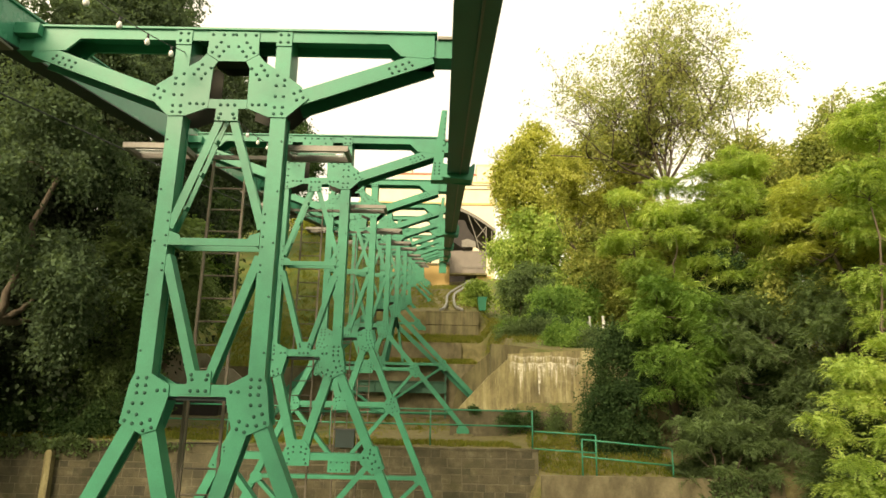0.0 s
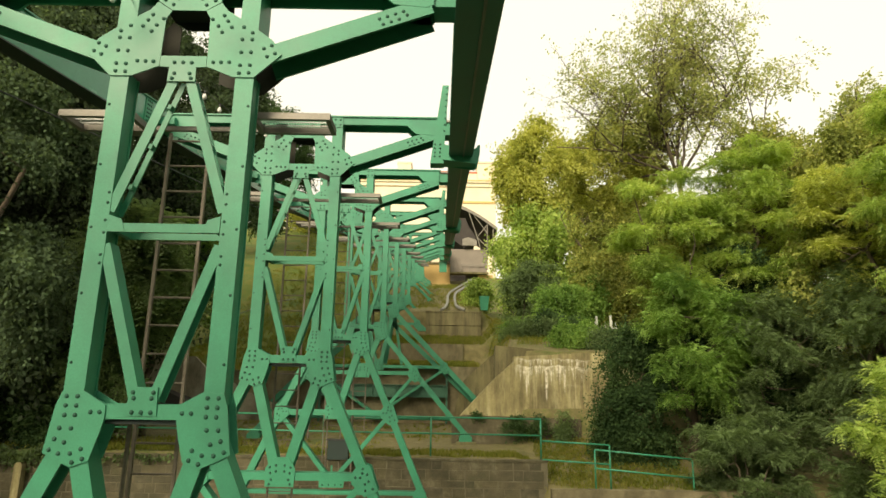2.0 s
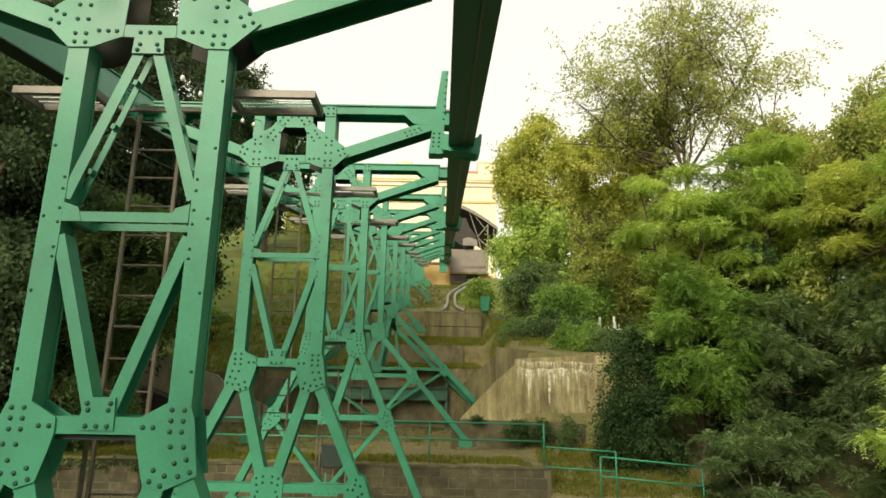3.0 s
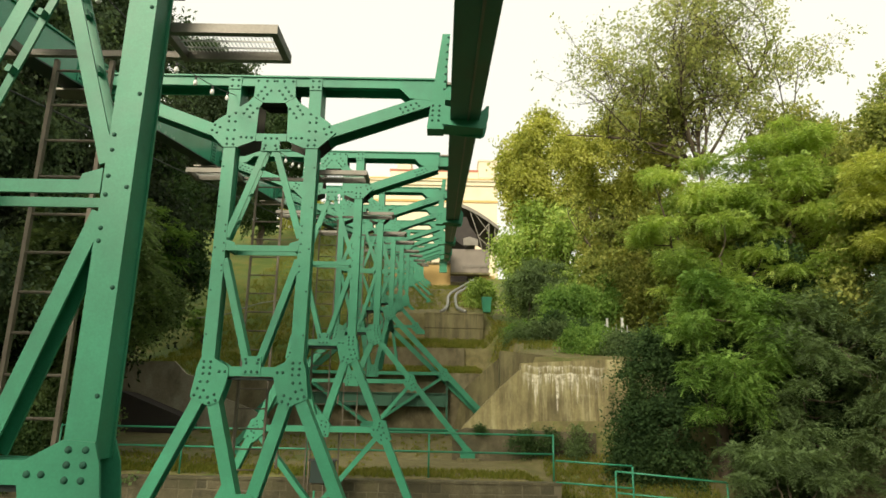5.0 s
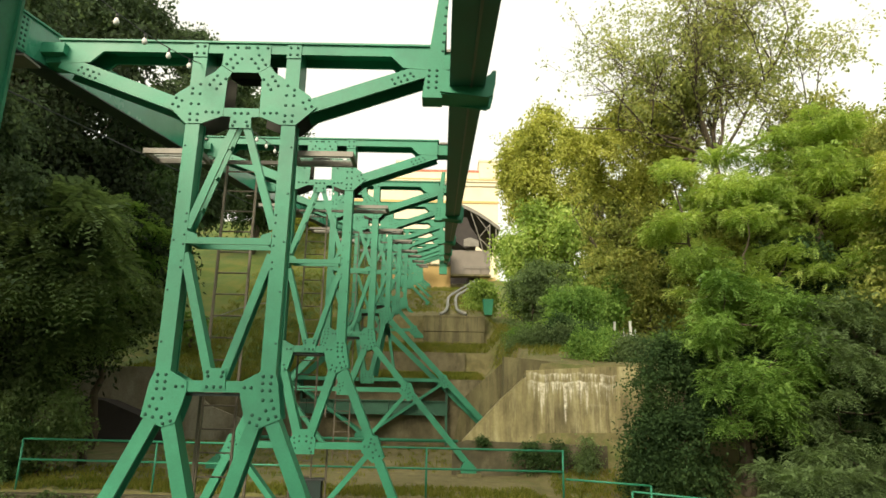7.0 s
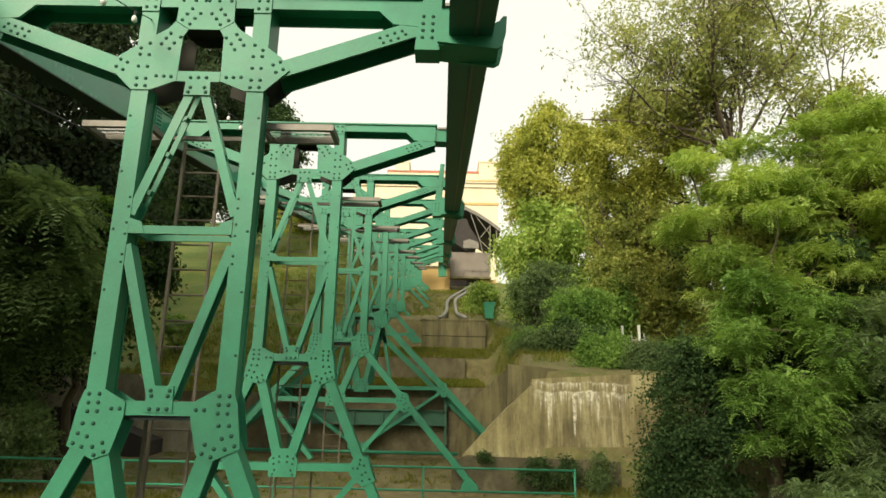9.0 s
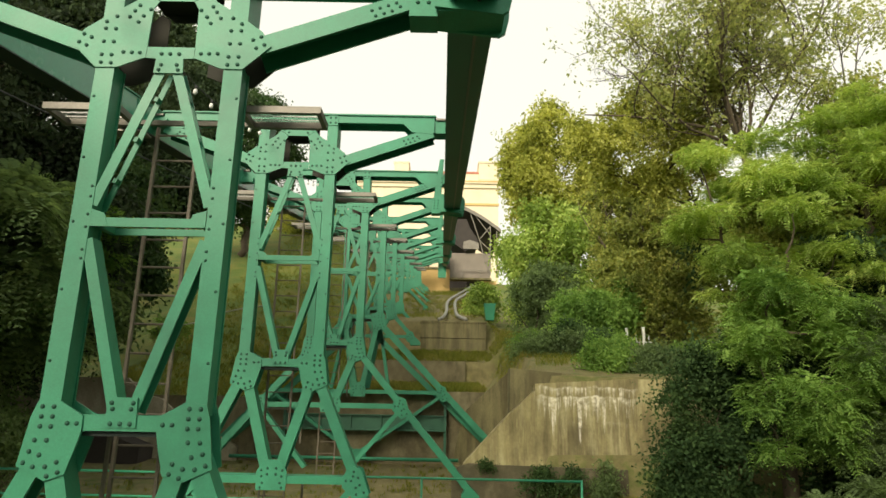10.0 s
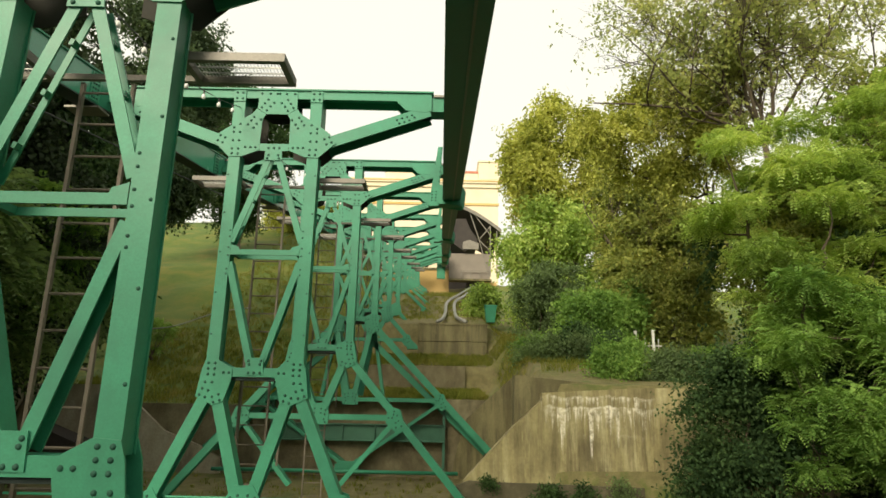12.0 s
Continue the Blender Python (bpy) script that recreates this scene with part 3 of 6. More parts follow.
def make_tower(y, top, col, slope, node_drop, foot_z, group, depth=0.215, double=0.0, ladder=True, platform=True, detail=True, second=None, near=False):
    """One steel support. top: height of the cross-beam; col: from there to the waist; slope: the legs' splay;
    node_drop: from the waist to the leg node; foot_z: height of the feet."""
    t = thing("support_tower", pose(LINE_X, y, top), "green riveted steel support tower with splayed lattice legs", "tower", group)
    w0, w1 = -col, -col - 0.13
    D, DH = depth, depth + 0.135
    web = [(-2.47, -0.30), (-2.47, 0.0), (2.47, 0.0), (2.47, -0.30), (2.40, -0.33), (2.06, -0.30), (1.90, -0.14), (-1.90, -0.14), (-2.06, -0.30), (-2.40, -0.33)][::-1]
    part("cross_beam", Build().prism(web, 0.0, 0.03), STEEL, t)
    part("rear_web", Build().prism(web, DH - 0.03, DH), STEEL, t)
    part("top_flange", Build().box(-2.5, 2.5, -0.03, DH + 0.03, 0.0, 0.025), STEEL, t)
    part("inner_cover", Build().box(-1.9, 1.9, 0.03, DH - 0.03, -0.030, -0.015), STEEL, t)
    for s in (-1, 1):
        flip = (lambda p: p) if s > 0 else mirrored
        mx = (lambda p: (s * p[0], p[1]))
        # arm brace, a channel under the cantilever
        q0, q1 = mx((0.80, -0.90)), mx((2.44, -0.30))
        a = math.atan2(q1[1] - q0[1], q1[0] - q0[0])
        off = (-math.sin(a) * 0.085 * s, math.cos(a) * 0.085 * s)
        arm = part("arm_brace", Build().bar(q0, q1, 0.19, 0.004, 0.03), STEEL, t)
        part("arm_brace", Build().bar(q0, q1, 0.19, DH - 0.03, DH - 0.004), STEEL, t)
        part("arm_flange", Build().bar((q0[0] + off[0], q0[1] + off[1]), (q1[0] + off[0], q1[1] + off[1]), 0.018, 0.03, DH - 0.03), STEEL, t)
        if detail:
            rivets_on(arm, [mx(p) for p in ((1.92, -0.47), (2.0, -0.44), (2.08, -0.41), (2.16, -0.38), (1.96, -0.53), (2.04, -0.50), (2.12, -0.47), (2.2, -0.42))], 0.019, 0.004, near)
        part("end_block", Build().box(*sorted((s * 2.47, s * 2.69)), 0.034, DH - 0.034, -0.30, -0.06), STEEL, t)
        part("end_plate", Build().box(*sorted((s * 2.505, s * 2.70)), 0.0, DH, -0.058, -0.02), GALV, t)
        # column with open back
        x0, x1 = sorted((s * 0.525, s * 0.706))
        g = 0.014
        ring = [(x0, 0.0), (x1, 0.0), (x1, 0.075), (x1 - g, 0.075), (x1 - g, D - 0.018), (x1, D - 0.018), (x1, D), (x0, D), (x0, D - 0.018), (x0 + g, D - 0.018), (x0 + g, 0.075), (x0, 0.075)]
        b = Build().add([(x, yy, z) for z in (w0, -1.1) for x, yy in ring], [(i, (i + 1) % 12, 12 + (i + 1) % 12, 12 + i) for i in range(12)] + [tuple(range(11, -1, -1)), tuple(range(12, 24))])
        c = part("column", b, STEEL, t)
        if detail:
            rv = [(s * 0.555, z) for z in (-2.35, -2.45, -2.62, -2.74, -2.95, -3.03)] + [(s * 0.677, z) for z in np.arange(-1.45, w0 + 0.3, -0.62)] 
            rivets_on(c, [p for p in rv if p[1] > w0 + 0.05], 0.015, 0.0, near)
        part("post", Build().box(*sorted((s * 0.525, s * 0.710)), 0.0, DH, -0.62, -0.03), STEEL, t)
        rv = [mx(p) for p in TOP_RIVETS] if detail else []
        plate("gusset_plate", flip(TOP_SIDE), rv, t, -0.014, 0.0, near)
        # The rear plate carries the head's inner shade in its colour.
        part("rear_gusset", Build().prism(flip(REAR_SIDE), DH, DH + 0.014), INNER_SHADE, t, "shaded inner gusset plate")
        plate("splice_plate", flip([(0.522, -0.2), (0.713, -0.2), (0.713, 0.0), (0.522, 0.0)]), [mx(p) for p in ((0.57, -0.05), (0.665, -0.05), (0.57, -0.15), (0.665, -0.15))] if detail else [], t, -0.014, 0.0, near)
        # waist gusset
        W = [(x, w0 + z) for x, z in WAIST]
        plate("gusset_plate", flip(W), [mx((x, w0 + z)) for x, z in WAIST_RIVETS] if detail else [], t, -0.014, 0.004, near)
        plate("gusset_plate", flip(W), [], t, D - 0.004, D + 0.012)
        # diagonals: pairs of bars, front and back
        mid = -2.69 if col > 3.9 else -1.17 - (col - 1.17) * 0.47
        p, q = (0.06, -1.12), (0.53, mid + 0.16)
        part("diagonal_brace", Build().bar(mx(p), mx(q), 0.094, 0.006, 0.022), STEEL, t)
        part("diagonal_brace", Build().bar(mx(p), mx(q), 0.055, D - 0.022, D - 0.006), STEEL, t)
        if detail:
            for u in (0.2, 0.5, 0.8):
                c0 = (p[0] + (q[0] - p[0]) * (u - 0.016), p[1] + (q[1] - p[1]) * (u - 0.016))
                c1 = (p[0] + (q[0] - p[0]) * (u + 0.016), p[1] + (q[1] - p[1]) * (u + 0.016))
                part("batten", Build().bar(mx(c0), mx(c1), 0.036, D * 0.65, D - 0.022), STEEL, t)
        p, q = (0.075, w0 + 0.02), (0.53, mid - 0.16)
        part("diagonal_brace", Build().channel(mx(p), mx(q), 0.098, 0.006, D - 0.05, 0.014), STEEL, t)
        # legs
        z_node = w0 - node_drop
        x_w, z_w = 0.62, w0 - 0.28
        x_n = x_w + (z_w - z_node) * slope
        z_f = foot_z - top
        x_f = x_w + (z_w - z_f) * slope

        def leg(p, q, w=0.16, name="leg"):
            bb = Build().channel(mx(p), mx(q), w, 0.002, D - 0.002, 0.025)
            return part(name, bb, STEEL, t)

        leg((x_w, z_w), (x_f, z_f + 0.1), 0.20 if double else 0.16)
        leg((0.55, z_w), (0.10, z_node + 0.12), name="inner_leg")
        xm = x_n
        if detail:
            plate("gusset_plate", flip([(xm - 0.20, z_node - 0.10), (xm + 0.02, z_node - 0.30), (xm + 0.24, z_node - 0.20), (xm + 0.10, z_node + 0.18), (xm - 0.08, z_node + 0.24), (xm - 0.20, z_node + 0.06)]),
                  [mx((xm + a, z_node + c2)) for a, c2 in ((-0.14, 0), (-0.06, 0), (-0.02, 0.14), (0.05, 0.05), (0.08, -0.06), (0.15, -0.17), (0.03, -0.2), (0.02, -0.1), (-0.03, 0.07))], t, -0.014, 0.004, near)
            plate("gusset_plate", flip([(xm - 0.20, z_node - 0.10), (xm + 0.02, z_node - 0.30), (xm + 0.24, z_node - 0.20), (xm + 0.10, z_node + 0.18), (xm - 0.08, z_node + 0.24), (xm - 0.20, z_node + 0.06)]), [], t, D - 0.004, D + 0.016)
        if detail:
            leg((0.1, z_node), (x_n, z_node), 0.12, "tie_beam")
        low = z_node - (x_n - 0.0) / max(0.75, slope + 0.35)
        zc = max(low, z_f + 0.1)
        if double:
            for off in (0.0, double):
                leg((x_n - 0.05, z_node - 0.12), (0.12, 0.78 - top), 0.10, "lower_diagonal").location = (0, off, 0)
        elif detail:
            leg((x_n - 0.05, z_node - 0.12), (x_n - 0.05 - (z_node - 0.12 - zc) * 0.85, zc), 0.10, "lower_diagonal").location = (0, 0.006 if s < 0 else 0, 0)
        if second:
            z2 = second - top
            x2 = x_w + (z_w - z2) * slope
            leg((0, z2), (x2, z2), 0.09, "tie_beam")
            plate("gusset_plate", flip([(x2 - 0.18, z2 - 0.08), (x2 + 0.10, z2 - 0.22), (x2 + 0.14, z2 + 0.02), (x2 + 0.02, z2 + 0.18), (x2 - 0.16, z2 + 0.06)]), [], t, -0.014, 0.004, near)
            leg((x2 - 0.05, z2 - 0.1), (x2 - 0.9, z2 - 0.9), 0.09, "lower_diagonal").location = (0, 0.006 if s < 0 else 0, 0)
        if not double:
            foot = part("foot_plate", Build().prism(flip([(x_f - 0.26, z_f - 0.05), (x_f + 0.16, z_f - 0.05), (x_f + 0.16, z_f + 0.08), (x_f - 0.02, z_f + 0.26), (x_f - 0.14, z_f + 0.26), (x_f - 0.26, z_f + 0.10)]), -0.03, D + 0.03), STEEL, t)
            if foot_z - ground_z(LINE_X + s * x_f, y) > -0.2 and not 30 < y < 36:
                gz = min(z_f - 0.06, ground_z(LINE_X + s * x_f, y) - top - 0.3)
                part("footing_block", Build().box(*sorted((s * (x_f - 0.35), s * (x_f + 0.28))), -0.15, D + 0.15, gz, z_f - 0.05), CONCRETE, t)
        if double:
            leg((x_w - 0.12, z_w - 0.40), (x_f - 0.14, z_f + 0.08), 0.18, name="rear_leg").location = (0, double, 0)
            leg((0.1, z_node), (x_n, z_node), 0.12, "tie_beam").location = (0, double, 0)
            leg((0.55, z_w), (0.22, z_node + 0.12), 0.2, name="inner_leg").location = (0, double, 0)
            leg((0.62, z_w - 0.2), (0.95, z_node + 0.1), 0.10, name="inner_leg").location = (0, double, 0)
            part("depth_tie", Build().box(*sorted((s * (x_n - 0.06), s * (x_n + 0.06))), D, double, z_node - 0.05, z_node + 0.05), STEEL, t)
    if double:
        plate("gusset_plate", [(-0.35, 0.62 - top), (0.35, 0.62 - top), (0.35, 0.78 - top), (0.2, 0.88 - top), (-0.2, 0.88 - top), (-0.35, 0.78 - top)], [], t, -0.034, 0.0)
    plate("gusset_plate", TOP_MID, [(k * x, z) for k in (-1, 1) for x, z in MID_RIVETS] if detail else [], t, -0.014, 0.0, near)
    part("rear_gusset", Build().prism(TOP_MID, DH, DH + 0.014), INNER_SHADE, t, "shaded inner gusset plate")
    plate("gusset_plate", APEX, [(-0.085, -1.0), (0.0, -1.0), (0.085, -1.0), (-0.075, -1.117), (0.075, -1.117), (-0.093, -1.17), (0.093, -1.17)] if detail else [], t, -0.014, 0.0, near)
    part("web_plate", Build().box(-0.30, 0.30, 0.0, DH, -0.33, -0.315), INNER_SHADE, t)
    plate("gusset_plate", [(-0.135, w0 - 0.10), (0.135, w0 - 0.10), (0.122, w0 + 0.145), (-0.122, w0 + 0.145)], [(-0.09, w0 + 0.10), (0.09, w0 + 0.10), (-0.078, w0 + 0.05), (0.078, w0 + 0.05), (-0.082, w0 - 0.07), (0, w0 - 0.07), (0.082, w0 - 0.07)] if detail else [], t, -0.012, 0.0, near)
    zn = w0 - node_drop
    if detail:
        plate("gusset_plate", [(-0.235, zn - 0.16), (0.235, zn - 0.16), (0.245, zn + 0.12), (0.13, zn + 0.30), (-0.13, zn + 0.30), (-0.245, zn + 0.12)], [(k * x, zn + z) for k in (-1, 1) for x, z in ((0.17, 0.14), (0.07, 0.17), (0.16, 0.05), (0.07, 0.08), (0.14, -0.05), (0.17, -0.12))], t, -0.014, 0.0, near)
    mid = -2.69 if col > 3.9 else -1.17 - (col - 1.17) * 0.47
    b = Build().box(-0.52, 0.52, 0.0, 0.022, mid - 0.042, mid + 0.042).box(-0.52, 0.52, 0.022, 0.10, mid + 0.025, mid + 0.042)
    b.box(-0.52, 0.52, 0.33, 0.35, mid - 0.035, mid + 0.03).box(-0.52, -0.46, 0.10, 0.33, mid - 0.03, mid + 0.03).box(0.46, 0.52, 0.10, 0.33, mid - 0.03, mid + 0.03)
    for s in (-1, 1):
        b.prism([(s * 0.52, mid - 0.042), (s * 0.36, mid - 0.042), (s * 0.40, mid + 0.08), (s * 0.52, mid + 0.12)][::-s], -0.006, 0.0)
    part("middle_strut", b, STEEL, t)
    b = Build().box(-0.36, 0.36, 0.0, 0.025, w1, w0).box(-0.36, 0.36, D - 0.025, D, w1, w0).box(-0.36, 0.36, 0.025, D - 0.025, w0 - 0.03, w0 - 0.005)
    part("waist_strut", b, STEEL, t)
    if detail:
        part("landing", Build().box(-0.34, 0.34, 0.06, 0.50, w1 - 0.045, w1 - 0.012), NEAR_BLACK, t, "narrow dark landing under the waist strut")
        for x in (-0.33, 0.30):
            part("landing_post", Build().box(x, x + 0.03, 0.46, 0.49, w1 - 1.25, w1 - 0.045), LADDER, t)
    if platform:
        for x0, x1 in ((-1.36, -0.60), (0.60, 1.42)):
            pf = part("platform", Build().box(x0, x1, 0.30, 0.35, -1.44, -1.37).box(x0, x1, 0.66, 0.71, -1.44, -1.37).box(x0, x0 + 0.05, 0.35, 0.66, -1.44, -1.37).box(x1 - 0.05, x1, 0.35, 0.66, -1.44, -1.37)
                      .box(*((x1 - 0.06, x1 - 0.02) if x0 < 0 else (x0 + 0.02, x0 + 0.06)), D, 0.30, -1.44, -1.40), GALV, t, "grey-brown service platform with an open steel grating")
            b = Build()
            for k in range(int((x1 - x0 - 0.1) / 0.028)):
                x = x0 + 0.055 + k * 0.028
                b.box(x, x + 0.0016, 0.35, 0.66, -1.386, -1.378)
            for k in range(3):
                yy = 0.41 + k * 0.09
                b.box(x0 + 0.05, x1 - 0.05, yy, yy + 0.004, -1.392, -1.378)
            tagged(part("grating", b, GRATE, pf), kind="stuff")
        part("platform_bar", Build().box(-0.60, 0.60, 0.66, 0.70, -1.43, -1.38), GALV, t)
    if ladder:
        z0 = max(foot_z - top, -8.0)
        ld = part("ladder", Build().box(-0.390, -0.36, 0.70, 0.735, z0, -1.44).box(0.035, 0.065, 0.70, 0.735, z0, -1.44), LADDER, t, "brown weathered steel ladder")
        z = z0 + 0.2
        while z < -1.5:
            part("rung", Build().tube([(-0.36, 0.717, z), (0.035, 0.717, z)], 0.011, 6), LADDER, ld)
            z += 0.285
        part("ladder_bracket", Build().box(-0.39, -0.36, D, 0.72, w0 - 0.16, w0 - 0.12).box(0.035, 0.065, D, 0.72, w0 - 0.16, w0 - 0.12).box(-0.40, 0.07, 0.70, 0.74, w0 - 0.17, w0 - 0.11), LADDER, t)
    return t


TOWERS = [
    # y, top, waist, slope, node_drop, foot_z, double, second
    (1.80, 5.02, 4.37, 0.45, 1.95, -3.6, 0.0, None),
    (6.88, 5.81, 4.28, 0.45, 1.95, -3.2, 0.0, None),
    (11.97, 6.61, 4.37, 0.45, 1.95, -2.9, 0.0, None),
    (17.04, 7.45, 4.41, 0.44, 1.90, -2.6, 0.0, -0.72),
    (22.10, 8.30, 4.47, 0.84, 1.58, 0.16, 0.0, None),
    (27.16, 9.25, 4.10, 0.95, 2.50, 1.05, 0.34, None),
    (32.23, 10.05, 3.9, 0.84, 1.2, 4.65, 0.0, None),
    (37.30, 10.95, 3.85, 0.8, 0.9, 5.6, 0.0, None),
    (42.36, 11.75, 2.7, 0.95, 0.8, 7.5, 0.0, None),
    (47.43, 12.60, 2.46, 1.0, 0.8, 8.65, 0.0, None),
    (52.50, 13.50, 2.35, 1.05, 0.8, 9.85, 0.0, None),
    (57.56, 14.45, 2.28, 1.05, 0.8, 11.0, 0.0, None),
    (62.60, 15.40, 2.2, 1.05, 0.8, 12.3, 0.0, None),
]
for i, (y, top, col, slope, nd, fz, dbl, sec) in enumerate(TOWERS):
    tower = make_tower(y, top, col, slope, nd, fz, "supports of the line", double=dbl, second=sec, detail=i < 7, ladder=i < 8, platform=i < 11, near=i in (1, 2, 3, 4, 5))
    if i == 3:
        plate("hanging_plate", [(-0.28, -8.05), (0.31, -8.05), (0.31, -7.74), (-0.28, -7.74)], [(x, z) for x in (-0.2, -0.05, 0.1, 0.24) for z in (-7.80, -7.99)], tower, -0.05, -0.035, True)
        part("plate_hanger", Build().box(-0.02, 0.02, -0.035, 0.0, -7.80, -7.55), STEEL, tower)

# ---- equipment box at the ladder of a support ----
box_case = thing("equipment_box", pose(-2.59, 17.75, 0.21), "dark grey metal equipment box on two thin posts", "box")
part("case", Build().box(-0.26, 0.26, -0.12, 0.12, -0.24, 0.22), NEAR_BLACK, box_case)
part("lid", Build().box(-0.31, 0.31, -0.14, 0.14, 0.22, 0.25), CABLE, box_case)
for x in (-0.33, 0.31):
    part("post", Build().box(x, x + 0.03, -0.03, 0.03, -4.0, 0.9), LADDER, box_case)

# ---- the two rails ----
RAIL = [(-8.0, 2.78), (0.9, 4.03), (11.2, 5.47), (21.3, 6.97), (31.4, 8.80), (41.6, 10.60), (51.7, 12.45), (61.8, 14.35), (70.0, 15.9)]


def rail_z(y):
    return profile(y, RAIL)


def make_rail(x_in, s, rise):
    """A plate girder; x_in: its edge by the towers; s: the way it lies from there."""
    t = thing("rail_girder", pose(0, 0, 0), "dark green steel running girder hung beside the towers", "rail", "running girders")
    for (ya, za), (yb, zb) in zip(RAIL, RAIL[1:]):
        za, zb = za + rise, zb + rise
        b = Build()
        x0, x1 = sorted((x_in, x_in + s * 0.385))
        part("bottom_flange", Build().slope_box(x0, x1, ya, yb, za, zb, 0.0, 0.025), STEEL_RAIL if s > 0 else NEAR_BLACK, t)
        x0, x1 = sorted((x_in + s * 0.02, x_in + s * 0.35))
        part("top_flange", Build().slope_box(x0, x1, ya, yb, za, zb, 1.18, 1.205), STEEL, t)
        x0, x1 = sorted((x_in + s * 0.13, x_in + s * 0.24))
        part("running_web", Build().slope_box(x0, x1, ya, yb, za, zb, 0.025, 0.80), NEAR_BLACK, t, "black lower web")
        x0, x1 = sorted((x_in + s * 0.10, x_in + s * 0.27))
        part("upper_web", Build().slope_box(x0, x1, ya, yb, za, zb, 0.80, 1.18), STEEL, t)
        for k in range(int((yb - ya) / 1.7)):
            yk = ya + 0.8 + 1.7 * k
            zk = za + (zb - za) * (yk - ya) / (yb - ya)
            x0, x1 = sorted((x_in + s * 0.06, x_in + s * 0.10))
            part("stiffener", Build().box(x0, x1, yk, yk + 0.04, zk + 0.80, zk + 1.17), STEEL, t)
        x0, x1 = sorted((x_in + s * 0.225, x_in + s * 0.25))
        b = Build().slope_box(x0, x1, ya, yb, za, zb, -0.02, 0.0)
        part("running_edge", b, GREASE, t, "worn steel running edge")
    return t


make_rail(0.05, 1, 0.0)


def make_far_rail(x, rise):
    """The other line's girder: a box of plates with a dark underside."""
    t = thing("rail_girder", pose(0, 0, 0), "light green riveted box girder of the second line", "rail", "running girders")
    for (ya, za), (yb, zb) in zip(RAIL, RAIL[1:]):
        za, zb = za + rise, zb + rise
        part("side_web", Build().slope_box(x - 0.04, x, ya, yb, za, zb, 0.02, 0.53), STEEL_GLOSS, t)
        part("outer_web", Build().slope_box(x - 0.27, x - 0.23, ya, yb, za, zb, 0.02, 0.53), STEEL, t)
        # Underside in near black: the shade below the girder is put into its colour.
        part("bottom_flange", Build().slope_box(x - 0.29, x + 0.015, ya, yb, za, zb, 0.0, 0.02), NEAR_BLACK, t, "shaded black underside")
        part("top_flange", Build().slope_box(x - 0.30, x + 0.03, ya, yb, za, zb, 0.53, 0.555), STEEL, t)
    return t


make_far_rail(2 * LINE_X - 0.05, 0.65)


def make_hanger(y, s):
    z = rail_z(y)
    xi = LINE_X + s * 2.67
    t = thing("rail_hanger", pose(xi, y, z), "green riveted hook bracket carrying the running girder", "bracket", "girder hangers")
    X = lambda a, b2: sorted((s * a, s * b2))
    lean = [(-0.30, -0.09), (-0.09, -0.09), (-0.015, 1.27), (-0.12, 1.27)]
    edge = [(-0.30, -0.09), (-0.275, -0.09), (-0.095, 1.27), (-0.12, 1.27)]
    up = Build().prism(lean if s > 0 else mirrored(lean), -0.03, -0.01).prism(edge if s > 0 else mirrored(edge), -0.01, 0.2)
    u = part("upright", up, STEEL, t)
    rivets_on(u, [(s * (a + 0.04 * z2), z2) for a in (-0.235, -0.15) for z2 in (0.0, 0.07, 0.14, 0.21)] + [(s * (-0.105 + 0.055 * z2), z2) for z2 in np.arange(0.45, 1.24, 0.11)], 0.018, -0.03, 5 < y < 25 and s > 0)
    hook = [(-0.10, -0.08), (0.42, -0.14), (0.47, -0.11), (0.50, 0.02), (0.51, 0.18), (0.475, 0.18), (0.44, 0.13), (0.36, 0.09), (0.22, 0.07), (0.12, 0.08), (0.07, 0.12), (0.02, 0.16), (-0.10, 0.19)]
    part("hook", Build().prism(hook if s > 0 else mirrored(hook), -0.10, -0.07).prism(hook if s > 0 else mirrored(hook), 0.20, 0.23), STEEL, t)
    if y > 15:
        cover = [(-0.08, -0.10), (0.42, -0.10), (0.50, -0.02), (0.50, 0.20), (0.43, 0.32), (-0.08, 0.34)]
        part("cover_plate", Build().prism(cover if s > 0 else mirrored(cover), -0.12, -0.104), STEEL, t)
    part("shelf", Build().box(*X(-0.30, -0.08), -0.03, 0.20, -0.12, -0.09).box(*X(-0.08, 0.44), -0.07, 0.20, -0.10, -0.05), STEEL, t)
    part("link", Build().box(*X(-0.11, -0.04), 0.0, 0.80, 0.90, 1.02), STEEL, t)
    return t


for y in (0.6, 10.85, 20.9, 31.0, 41.2, 51.3):
    make_hanger(y, 1)


def make_bracket(y, near):
    x, z = 2 * LINE_X - 0.05, rail_z(y - 0.45) + 0.65
    t = thing("rail_bracket", pose(x, y, z), "riveted green bracket holding the second girder", "bracket", "girder brackets")
    sp = part("splice_plate", Build().slope_box(0.0, 0.014, -0.62, -0.36, -0.02, 0.02, 0.04, 0.50), STEEL, t)
    if near:
        for yy in (-0.56, -0.50, -0.43):
            for zz in np.arange(0.09, 0.48, 0.075):
                h = new("rivet", RIVET)
                h.parent = sp
                h.location, h.rotation_euler = (0.014, yy, zz + 0.15 * (yy + 0.49)), (0, 0, math.pi / 2)
    part("saddle_plate", Build().box(-0.42, 0.10, -0.50, -0.18, -0.07, -0.04), GALV, t, "grey saddle plate")
    part("link", Build().box(0.0, 0.30, -0.10, 0.10, 0.22, 0.36), STEEL, t)
    return t


for i, (y, *_) in enumerate(TOWERS[:11]):
    make_bracket(y, i < 5)


